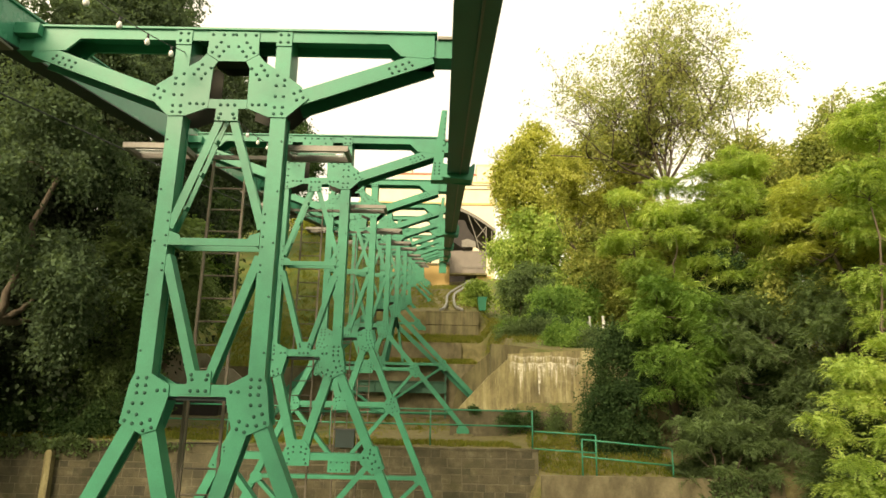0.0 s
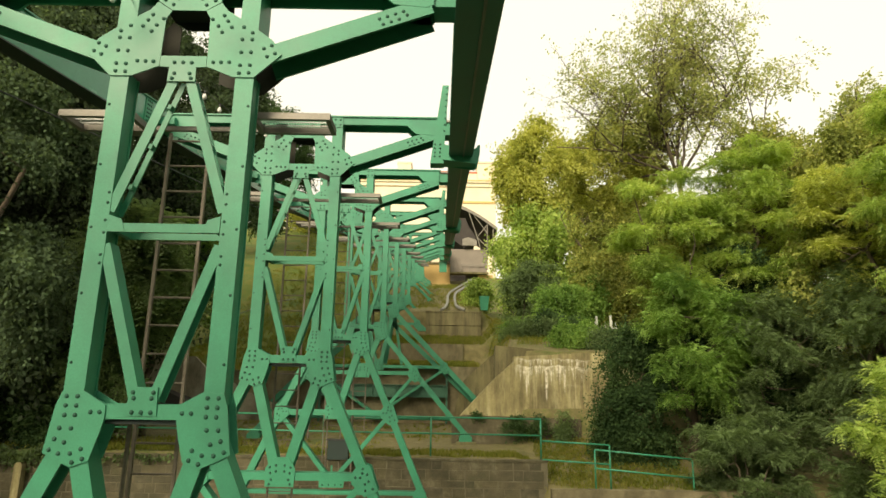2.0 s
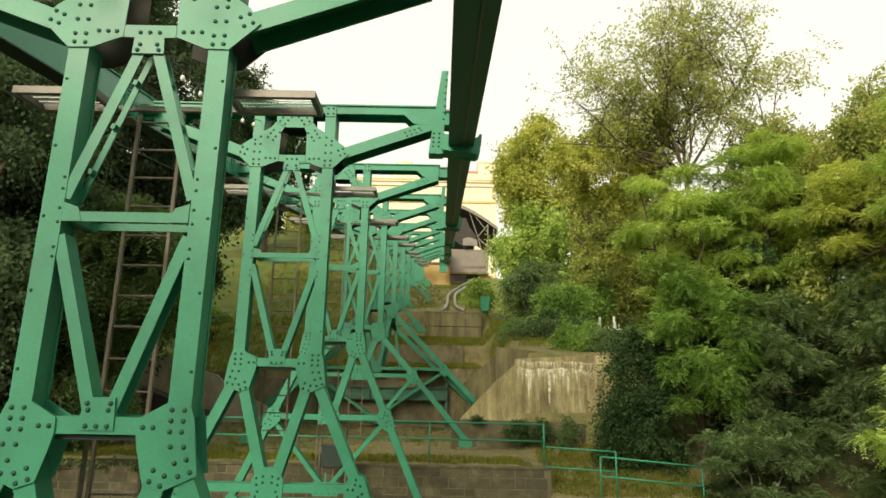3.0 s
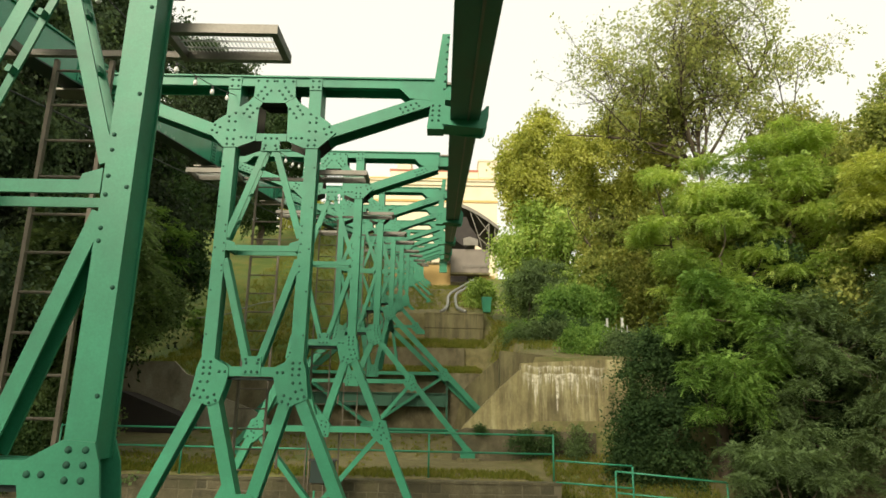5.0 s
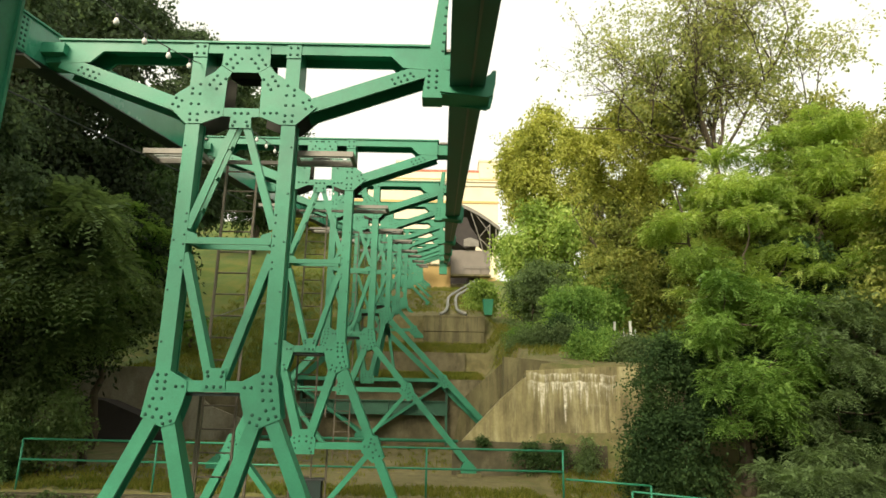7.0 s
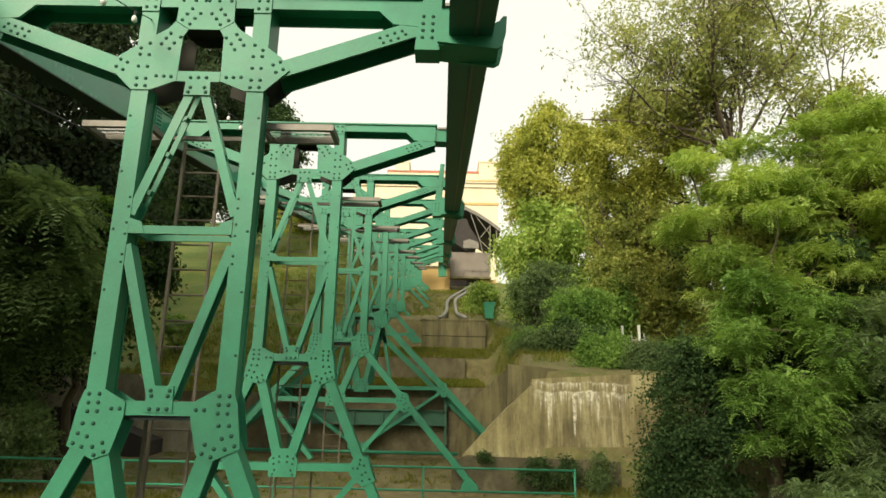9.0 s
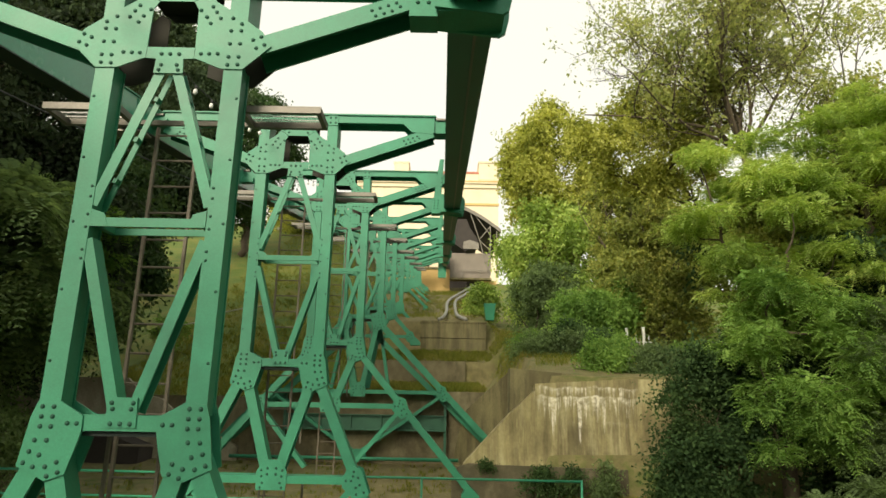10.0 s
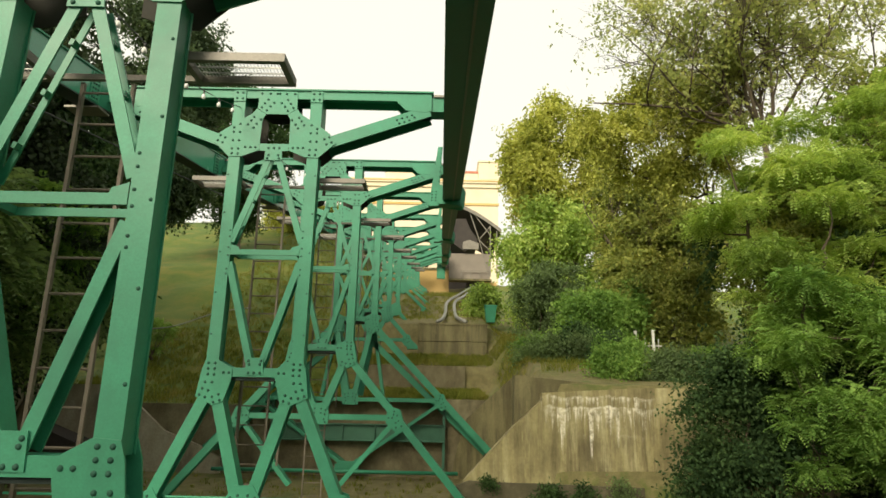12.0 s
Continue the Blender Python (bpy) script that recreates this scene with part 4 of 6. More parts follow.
# ---- the railing ----
def make_railing(points, heights, posts, label):
    t = thing("railing", pose(0, 0, 0), label, "railing", "terrace railings")
    for h in heights:
        part("rail_bar", Build().tube([(x, y, z + h) for x, y, z in points], 0.022, 8), STEEL, t, smooth=True)
    for x, y, z in posts:
        part("post", Build().tube([(x, y, z - 0.1), (x, y, z + heights[-1])], 0.022, 8), STEEL, t, smooth=True)
    return t


make_railing([(-9.15, 18.85, 0.0), (2.72, 18.85, -0.05)], (0.60, 1.03), [(x, 18.85, -0.02) for x in (-9.15, -6.2, -3.2, -0.27, 2.72)], "green tubular steel railing along the stone terrace")
make_railing([(2.72, 18.6, -0.55), (4.41, 18.2, -0.60)], (0.50, 0.98), [(4.41, 18.2, -0.60)], "green tubular railing stepping down beside the terrace")
make_railing([(4.02, 18.2, -0.68), (6.55, 18.2, -0.88)], (0.48, 0.94), [(4.02, 18.2, -0.68), (6.55, 18.2, -0.88)], "lower green tubular railing below the trees")

# ---- upper station ----
def make_station():
    t = thing("station_building", pose(0, 84, 0), "cream stuccoed hilltop building with a parapet and red roof edge", "building")
    part("wall", Build().box(-12, 7.2, 0, 12, 12, 30.9), STUCCO, t)
    part("cornice", Build().box(-12.3, 7.55, -0.4, 12.3, 30.25, 30.75).box(-12.1, 7.4, -0.2, 12.1, 29.7, 30.25), STUCCO, t)
    part("cornice_band", Build().box(-12.35, 7.6, -0.45, -0.4, 30.45, 30.62), STUCCO_OCHRE, t, "ochre line along the cornice")
    part("parapet", Build().box(-7.5, 4.6, 0, 0.5, 30.9, 31.7), STUCCO, t)
    part("roof_edge", Build().box(-7.6, 4.62, -0.05, 0.6, 31.7, 32.0), REDLINE, t, "thin red roof edge")
    part("corner_block", Build().box(4.64, 7.3, -0.15, 3, 30.9, 33.2).box(4.54, 7.4, -0.25, 3.1, 33.2, 33.45), STUCCO, t)
    part("corner_block", Build().box(-6.6, -4.7, -0.15, 3, 31.9, 33.0).box(-6.7, -4.6, -0.2, 3.1, 33.0, 33.25), STUCCO, t)
    part("wall_band", Build().box(-12.1, 7.3, -0.12, 0.0, 27.3, 27.6), STUCCO_OCHRE, t)


make_station()

# ---- post under the rails' end ----
ep = thing("end_post", pose(-0.02, 63.5, 13.77), "green steel post with a flared head under the rails' end", "post")
part("shaft", Build().box(-0.36, 0.40, -0.15, 0.15, -0.2, 1.95), STEEL, ep)
part("head", Build().prism([(-0.36, 1.95), (0.40, 1.95), (0.74, 2.50), (-0.72, 2.50)], -0.15, 0.15), STEEL, ep)


def make_canopy():
    t = thing("station_canopy", pose(0, 66, 0), "arched dark station canopy on a pale lattice frame", "canopy")
    b = Build()
    n = 14
    pts = [(0.4 + 5.2 * k / n, 21.1 - 2.65 * (k / n) ** 1.6) for k in range(n + 1)]
    b.prism([(x, z - 0.22) for x, z in pts] + [(x, z) for x, z in reversed(pts)], -2.0, 10.0)
    part("roof", b, DARK, t)
    part("roof_edge", Build().prism([(x, z - 0.30) for x, z in pts] + [(x, z + 0.06) for x, z in reversed(pts)], -2.12, -2.0), GALV, t, "grey roof edge")
    for x, zt in ((5.2, 18.4), (4.58, 18.9)):
        part("post", Build().box(x - 0.05, x + 0.05, -1.88, -1.78, 14.0, zt), GALV, t)
    for p, q in (((2.6, 20.3), (3.57, 17.4)), ((3.57, 17.4), (4.35, 14.4)), ((4.55, 18.8), (3.6, 17.6)), ((3.0, 20.1), (4.55, 18.0)), ((3.6, 17.4), (4.6, 16.4))):
        part("lattice_bar", Build().bar(p, q, 0.08, -1.86, -1.80), GALV, t)
    # The canopy's inner shade is put into this wall's colour.
    part("rear_wall", Build().box(0.4, 3.3, 5.0, 5.4, 13.0, 20.6), DARK, t)
    part("front_wall", Build().box(0.75, 4.6, -1.2, -0.9, 13.75, 16.3), GREYWALL, t, "grey-beige plastered wall")
    part("floor_edge", Build().box(0.75, 4.7, -1.9, -0.9, 13.58, 13.75), CONCRETE, t)
    rail = part("guard_rail", Build().box(1.9, 4.5, -1.5, -1.45, 14.55, 14.62), GALV, t)
    for x in (1.9, 2.75, 3.6, 4.44):
        part("baluster", Build().box(x, x + 0.06, -1.5, -1.45, 13.75, 14.55), GALV, rail)
    # Solid dark box where the opening is; its colour stands for the shade inside.
    part("dark_opening", Build().box(2.43, 3.66, -1.0, 3.0, 11.8, 13.58), DARK, t)
    part("side_wall", Build().box(3.66, 5.2, -1.2, -0.9, 11.4, 13.58), STUCCO_OCHRE, t, "ochre plastered side wall")
    part("drive_housing", Build().prism([(0.9, 17.3), (2.2, 16.4), (3.3, 16.9), (3.4, 17.6), (2.7, 18.6), (2.3, 19.6), (0.9, 19.6)], -1.6, 4.0), DARK, t)
    part("winch_case", Build().prism([(2.0, 16.6), (3.5, 16.6), (3.5, 17.2), (2.6, 17.5), (2.0, 17.3)], -1.75, -1.5), GALV, t, "grey metal winch case")


make_canopy()


def make_retaining_house():
    t = thing("ochre_house", pose(0, 65, 0), "ochre plastered lower storey of the hill station", "building")
    part("base_wall", Build().box(-7.0, 0.75, 0, 1.0, 11.5, 14.7), STUCCO_OCHRE, t)
    part("ledge", Build().box(-7.1, 0.85, -0.1, 1.1, 14.7, 14.9), CONCRETE, t)
    # Thin dark sheet in place of a hollow, its shade given as colour.
    part("dark_recess_sheet", Build().box(-2.6, -1.2, -0.02, 0.0, 14.95, 16.4), DARK, t)
    part("door_frame", Build().box(-2.8, -2.6, -0.08, 0.1, 14.9, 16.6).box(-1.2, -1.0, -0.08, 0.1, 14.9, 16.6).box(-2.8, -1.0, -0.08, 0.1, 16.4, 16.6), STUCCO, t)


make_retaining_house()

# ---- pipes on the pier, bin, posts, fence ----
def smooth_line(pts, n=6):
    """Points along a smooth curve through pts."""
    pts = [Vector(p) for p in pts]
    ext = [pts[0] * 2 - pts[1], *pts, pts[-1] * 2 - pts[-2]]
    got = []
    for i in range(1, len(ext) - 2):
        p0, p1, p2, p3 = ext[i - 1:i + 3]
        for k in range(n):
            u = k / n
            got.append(0.5 * ((2 * p1) + (p2 - p0) * u + (2 * p0 - 5 * p1 + 4 * p2 - p3) * u * u + (3 * p1 - p0 - 3 * p2 + p3) * u ** 3))
    return got + [pts[-1]]


for line in ([(-0.08, 35.5, 6.11), (0.12, 36.1, 6.28), (0.30, 39.5, 7.05), (0.42, 44.0, 8.30), (1.1, 49.0, 9.55), (2.05, 54.0, 10.9), (2.7, 58.0, 11.9)],
             [(1.2, 35.5, 6.11), (1.0, 36.1, 6.28), (0.80, 38.5, 6.80), (0.88, 44.0, 8.32), (1.53, 48.5, 9.45), (2.5, 54.0, 10.95), (3.1, 58.0, 11.9)]):
    single("pipe", Build().tube(smooth_line(line), 0.085, 10), PIPE, "curved pale grey pipe rising from the concrete pier", "pipe", "pipes on the pier", smooth=True)

waste = thing("waste_bin", pose(2.42, 37.2, 6.3), "green plastic waste bin beside the bush", "bin")
part("body", Build().add([(-0.2, -0.2, 0), (0.2, -0.2, 0), (0.2, 0.2, 0), (-0.2, 0.2, 0), (-0.27, -0.27, 0.75), (0.27, -0.27, 0.75), (0.27, 0.27, 0.75), (-0.27, 0.27, 0.75)],
                         [(0, 3, 2, 1), (4, 5, 6, 7), (0, 1, 5, 4), (1, 2, 6, 5), (2, 3, 7, 6), (3, 0, 4, 7)]), STEEL, waste)
part("lid", Build().box(-0.29, 0.29, -0.29, 0.29, 0.75, 0.82), STEEL, waste)

for x, z in ((7.25, 5.24), (7.74, 5.46), (8.44, 5.50)):
    single("marker_post", Build().box(x - 0.045, x + 0.045, 32.3, 32.39, 4.2, z).box(x - 0.055, x + 0.055, 32.29, 32.40, z, z + 0.03), WHITE, "short white painted post in the shrubs", "post", "white posts")

fence = thing("picket_fence", pose(-16, 57.5, 16.2), "pale picket fence at the top of the lawn", "fence")
part("rail_bar", Build().box(0, 7, 0, 0.05, 0.85, 0.95), WHITE, fence)
part("rail_bar", Build().box(0, 7, 0, 0.05, 0.2, 0.3), WHITE, fence)
PICKET = Build().box(0, 0.09, -0.03, 0.0, -0.3, 1.1).mesh("picket", WHITE)
for k in range(30):
    o = new("picket", PICKET)
    o.parent, o.location = fence, (0.05 + k * 0.235, 0, 0)

wood_fence = thing("white_fence", pose(6.9, 33.0, 4.4), "broken white picket fence half hidden in bushes", "fence")
for k, (x, h) in enumerate(((0.0, 0.8), (0.42, 0.98), (0.88, 0.9), (1.06, 0.8), (1.24, 0.75), (1.42, 0.9), (1.58, 0.7), (1.75, 0.98), (1.95, 0.85))):
    part("picket", Build().box(x, x + (0.07 if k in (1, 2, 7) else 0.035), 0, 0.03, -0.5, h), WHITE, wood_fence)
part("rail_bar", Build().box(-0.1, 2.1, 0.03, 0.06, 0.55, 0.60), WHITE, wood_fence)

single("loose_hose", Build().tube(smooth_line([(-10.6, 30.0, 4.9), (-9.6, 30.6, 5.15), (-8.5, 31.4, 5.75), (-7.4, 32.2, 6.1)]), 0.02, 6), PIPE, "thin pale hose lying over the lawn", "hose", smooth=True)
single("tie_pipe", Build().tube([(-6.5, 26.9, 0.62), (0.65, 26.9, 0.60)], 0.055, 8), STEEL, "green horizontal pipe along the foot of the wall", "pipe", smooth=True)

# ---- girder box at the foot of the braced support ----
gb = thing("base_girder", pose(-2.62, 27.5, 1.68), "dull green plate girder across the support's foot", "girder")
part("web", Build().box(-2.4, 2.86, -0.02, 0.02, -0.22, 0.22), STEEL_OLD, gb)
part("flange", Build().box(-2.4, 2.86, -0.12, 0.12, 0.22, 0.25), STEEL_OLD, gb)
part("flange", Build().box(-2.4, 2.86, -0.12, 0.12, -0.25, -0.22), STEEL_OLD, gb)
for k in range(6):
    part("stiffener", Build().box(-2.2 + k * 0.98, -2.17 + k * 0.98, -0.10, -0.02, -0.22, 0.22), STEEL_OLD, gb)
part("end_post", Build().box(2.80, 2.88, -0.05, 0.05, -1.3, 1.0), STEEL_OLD, gb)
part("end_post", Build().box(-2.42, -2.34, -0.05, 0.05, -1.3, 1.0), STEEL_OLD, gb)

# ---- string lights and wires ----
BULB = Build()
for ring, (r, h) in enumerate(((0.010, 0.0), (0.022, -0.022), (0.029, -0.046), (0.024, -0.070), (0.008, -0.083))):
    BULB.v += [(r * math.cos(2 * math.pi * k / 10), r * math.sin(2 * math.pi * k / 10), h) for k in range(10)]
BULB.f = [(i * 10 + k, (i + 1) * 10 + k, (i + 1) * 10 + (k + 1) % 10, i * 10 + (k + 1) % 10) for i in range(4) for k in range(10)] + [tuple(range(10)), tuple(range(49, 39, -1))]
BULB_MESH = BULB.mesh("bulb", WHITE, True)
SOCKET_MESH = Build().tube([(0, 0, 0.045), (0, 0, -0.005)], 0.014, 8).mesh("socket", CABLE, True)
for (ya, ta, *_), (yb, tb, *_) in list(zip(TOWERS, TOWERS[1:]))[:6]:
    t = thing("string_light", pose(-3.22, ya, ta - 0.30), "string of white opal bulbs on a thin dark cable", "lights", "string lights between supports")
    dy, dz = yb - ya, tb - ta
    curve = [(0.0, dy * u, dz * u - 0.30 * 4 * u * (1 - u)) for u in (k / 24 for k in range(25))]
    part("cable", Build().tube(curve, 0.006, 5), CABLE, t)
    for k in range(9):
        u = (k + 0.6) / 9.2
        c = Vector((0.0, dy * u, dz * u - 0.30 * 4 * u * (1 - u) - 0.05))
        o = new("bulb", BULB_MESH)
        o.parent, o.location = t, c
        q = new("socket", SOCKET_MESH)
        q.parent, q.location = o, (0, 0, 0)

single("guide_cable", Build().tube([(-4.14, -8.0, 2.2)] + [(-4.14, y + 0.5, top - 1.36) for y, top, *_ in TOWERS], 0.010, 6), CABLE, "thin dark cable running beside the platforms", "cable")

# ---- trees ----
def quads_mesh(name, quads, material):
    """One mesh from an array of quads (n, 4, 3)."""
    n = len(quads)
    me = bpy.data.meshes.new(name)
    me.vertices.add(n * 4)
    me.vertices.foreach_set("co", quads.reshape(-1).astype(np.float32))
    me.loops.add(n * 4)
    me.loops.foreach_set("vertex_index", np.arange(n * 4, dtype=np.int32))
    me.polygons.add(n)
    me.polygons.foreach_set("loop_start", np.arange(0, n * 4, 4, dtype=np.int32))
    me.materials.append(material)
    me.update(calc_edges=True)
    return me


def unit(a):
    return a / np.maximum(np.linalg.norm(a, axis=-1, keepdims=True), 1e-6)


def leaf_quads(rng, pos, along, length, width):
    """A kite-shaped leaf at each position, pointing along, with a random roll."""
    n = len(pos)
    along = unit(along)
    side = unit(np.cross(along, rng.normal(size=(n, 3))))
    fold = np.cross(along, side)
    L = length * rng.uniform(0.7, 1.3, (n, 1))
    W = width * rng.uniform(0.7, 1.3, (n, 1)) / 2
    mid = pos + along * L * 0.45 + fold * W * 0.3
    return np.stack([pos, mid + side * W, pos + along * L, mid - side * W], 1)


def lobes_in(rng, centre, radii, n, r, hollow=0.45):
    """Sub-crowns spread through an ellipsoid, mostly near its skin."""
    d = unit(rng.normal(size=(n, 3)))
    rad = rng.uniform(hollow, 1.0, (n, 1)) ** 0.6
    c = np.array(centre) + d * rad * (np.array(radii) - r * 0.5)
    return np.concatenate([c, r * rng.uniform(0.65, 1.3, (n, 1))], 1)


def clumped(rng, pos, wave, keep):
    """Picks the share of points where a lumpy field is high, so that crowns get gaps and tufts."""
    f = np.zeros(len(pos))
    for _ in range(5):
        k = unit(rng.normal(size=3)) * 2 * math.pi / (wave * rng.uniform(0.6, 1.6))
        f += np.sin(pos @ k + rng.uniform(0, 6.3))
    f += rng.normal(size=len(pos)) * 0.5
    return np.argsort(-f)[:int(len(pos) * keep)]


def spray_leaves(rng, start, along, reach, leaves, length, width, droop, jitter):
    """Leaves set loosely along thin drooping sprays."""
    n = len(start)
    u = np.tile((np.arange(leaves) + 0.5) / leaves, n)[:, None]
    p = np.repeat(start, leaves, 0)
    d = np.repeat(along, leaves, 0)
    r = np.repeat(reach, leaves, 0)
    pos = p + d * r * u - np.array((0, 0, 1.0)) * r * droop * u * u + rng.normal(size=p.shape) * jitter
    al = d * 0.5 + rng.normal(size=p.shape) * 0.75 - np.array((0, 0, 1.0)) * droop * (0.4 + u)
    return leaf_quads(rng, pos, al, length, width)


def foliage(rng, lobes, twigs, leaves, length, width, flat=0.6, droop=0.25, spread=0.22):
    """Sprays that leave the skin of each lobe, in tufts with gaps between."""
    weight = lobes[:, 3] ** 2
    many = int(twigs * 2.2)
    which = rng.choice(len(lobes), many, p=weight / weight.sum())
    d = unit(rng.normal(size=(many, 3)) + (0, 0, 0.3))
    r = lobes[which, 3:4] * np.abs(0.66 + 0.34 * rng.normal(size=(many, 1)))
    tp = lobes[which, :3] + d * r * (1, 1, flat)
    got = clumped(rng, tp, max(0.7, 2.2 * float(lobes[:, 3].mean())), 1 / 2.2)
    tp, d = tp[got], unit(d[got] + rng.normal(size=(len(got), 3)) * 0.55)
    reach = spread * 2.6 * rng.uniform(0.5, 1.5, (len(got), 1))
    return spray_leaves(rng, tp, d, reach, leaves, length, width, droop + 0.25, spread * 0.28)


def branching(rng, fork, centre, radii, r0, mains, kids=5, leaves=12, length=0.11, width=0.06, lowest=-0.15, crook=0.10, splay=0.62, keep=1.0):
    """A fan of limbs that divides into ever finer branches inside an ellipsoid, and the leaves on the last two orders."""
    wood = Build()
    fork, centre = Vector(fork), Vector(centre)
    tips, ways, spans = [], [], []

    def inside(p):
        q = p - centre
        return (q.x / radii[0]) ** 2 + (q.y / radii[1]) ** 2 + (q.z / radii[2]) ** 2

    def grow(p, d, L, r, order):
        pts, q = [p], p
        bend = Vector(rng.normal(size=3)) * crook + Vector((0, 0, 0.06))
        for k in range(4):
            d = (d + bend + Vector(rng.normal(size=3)) * crook).normalized()
            q = q + d * (L / 4)
            pts.append(q)
        wood.tube(pts, [r * (1 - 0.17 * k) for k in range(5)], (8, 6, 5, 4, 3)[order])
        if order >= 3 or inside(q) > 1.15:
            tips.append(pts[1])
            ways.append(d)
            spans.append(L)
        if order == 4 or inside(q) > 1.15:
            return
        n = kids if order else kids + 1
        for k in range(n):
            u = 0.30 + 0.70 * (k + rng.random() * 0.8) / n
            a = pts[min(3, int(u * 4))].lerp(pts[min(4, int(u * 4) + 1)], u * 4 - int(u * 4)) if u < 1 else q
            side = d.cross(Vector(rng.normal(size=3))).normalized()
            e = (d * math.cos(splay) + side * math.sin(splay) + Vector((0, 0, 0.12))).normalized()
            if inside(a + e * L * 0.45) < 1.0:
                grow(a, e, L * rng.uniform(0.48, 0.68), r * 0.46, order + 1)

    for k in range(mains):
        az = 2 * math.pi * (k + rng.random() * 0.6) / mains
        up = lowest + (1.0 - lowest) * ((k * 0.618) % 1.0)
        flatness = math.sqrt(max(0.0, 1 - up * up))
        target = centre + Vector((radii[0] * flatness * math.cos(az), radii[1] * flatness * math.sin(az), radii[2] * up))
        way = target - fork
        grow(fork, (way.normalized() + Vector((0, 0, 0.10))).normalized(), way.length * 0.62, r0 * 0.62, 0)
    pos, d = np.array([tuple(p) for p in tips]), np.array([tuple(p) for p in ways])
    reach = np.array(spans)[:, None] * 1.15
    got = clumped(rng, pos, 1.1, keep)
    pos, d, reach = pos[got], d[got], reach[got]
    return wood, spray_leaves(rng, pos, d, reach, leaves, length, width, 0.15, 0.06)


def make_branching_tree(label, base, fork, crowns, r0, crook=0.10, splay=0.62, keep=1.0):
    """A tree drawn limb by limb; crowns: (seed, centre, radii, mains, kids, leaves, leaf length, leaf width, lowest, material)."""
    t = thing("tree", pose(0, 0, 0), label, "tree")
    a, b2 = Vector(base), Vector(fork)
    trunk = Build().tube([a.lerp(b2, k / 6) + Vector((0.12 * math.sin(k * 1.7), 0.1 * math.cos(k * 2.1), 0)) * (0 < k < 6) for k in range(7)], [r0 * (1.3 - 0.5 * k / 6) for k in range(7)], 10)
    for seed, centre, radii, mains, kids, leaves, length, width, lowest, material in crowns:
        wood, quads = branching(np.random.default_rng(seed), fork, centre, radii, r0, mains, kids, leaves, length, width, lowest, crook, splay, keep)
        trunk.add(wood.v, wood.f)
        c = new("crown", quads_mesh("crown", quads, material))
        c.parent = t
    part("trunk", trunk, BARK, t, smooth=True)
    return t


def fronds(rng, lobes, count, pairs, length, leaflet, flat=0.55, droop=0.5):
    """Feathered leaves: leaflets in pairs along a drooping stalk."""
    weight = lobes[:, 3] ** 2
    which = rng.choice(len(lobes), count, p=weight / weight.sum())
    d = unit(rng.normal(size=(count, 3)) * (1, 1, 0.6) + (0, 0, 0.85))
    tp = lobes[which, :3] + d * lobes[which, 3:4] * np.abs(0.75 + 0.26 * rng.normal(size=(count, 1))) * (1, 1, flat)
    out = unit(d * (1, 1, 0.3) + rng.normal(size=(count, 3)) * 0.8)
    side = unit(np.cross(out, (0, 0, 1.0)) + rng.normal(size=(count, 3)) * 0.15)
    L = length * rng.uniform(0.6, 1.25, (count, 1))
    got = []
    for k in range(pairs):
        u = (k + 0.6) / pairs
        p = tp + out * L * u - np.array((0, 0, 1.0)) * L * droop * u * u
        for s in (-1, 1):
            al = side * s + out * 0.35 - np.array((0, 0, 0.25 + 0.3 * droop))
            al = unit(al)
            w = np.cross(al, out)
            w = unit(np.cross(w, al))
            ll = leaflet * (1.0 - 0.5 * abs(u - 0.45)) * rng.uniform(0.8, 1.2, (count, 1))
            m = p + al * ll * 0.5
            got.append(np.stack([p, m + w * ll * 0.19, p + al * ll, m - w * ll * 0.19], 1))
    return np.concatenate(got, 0)


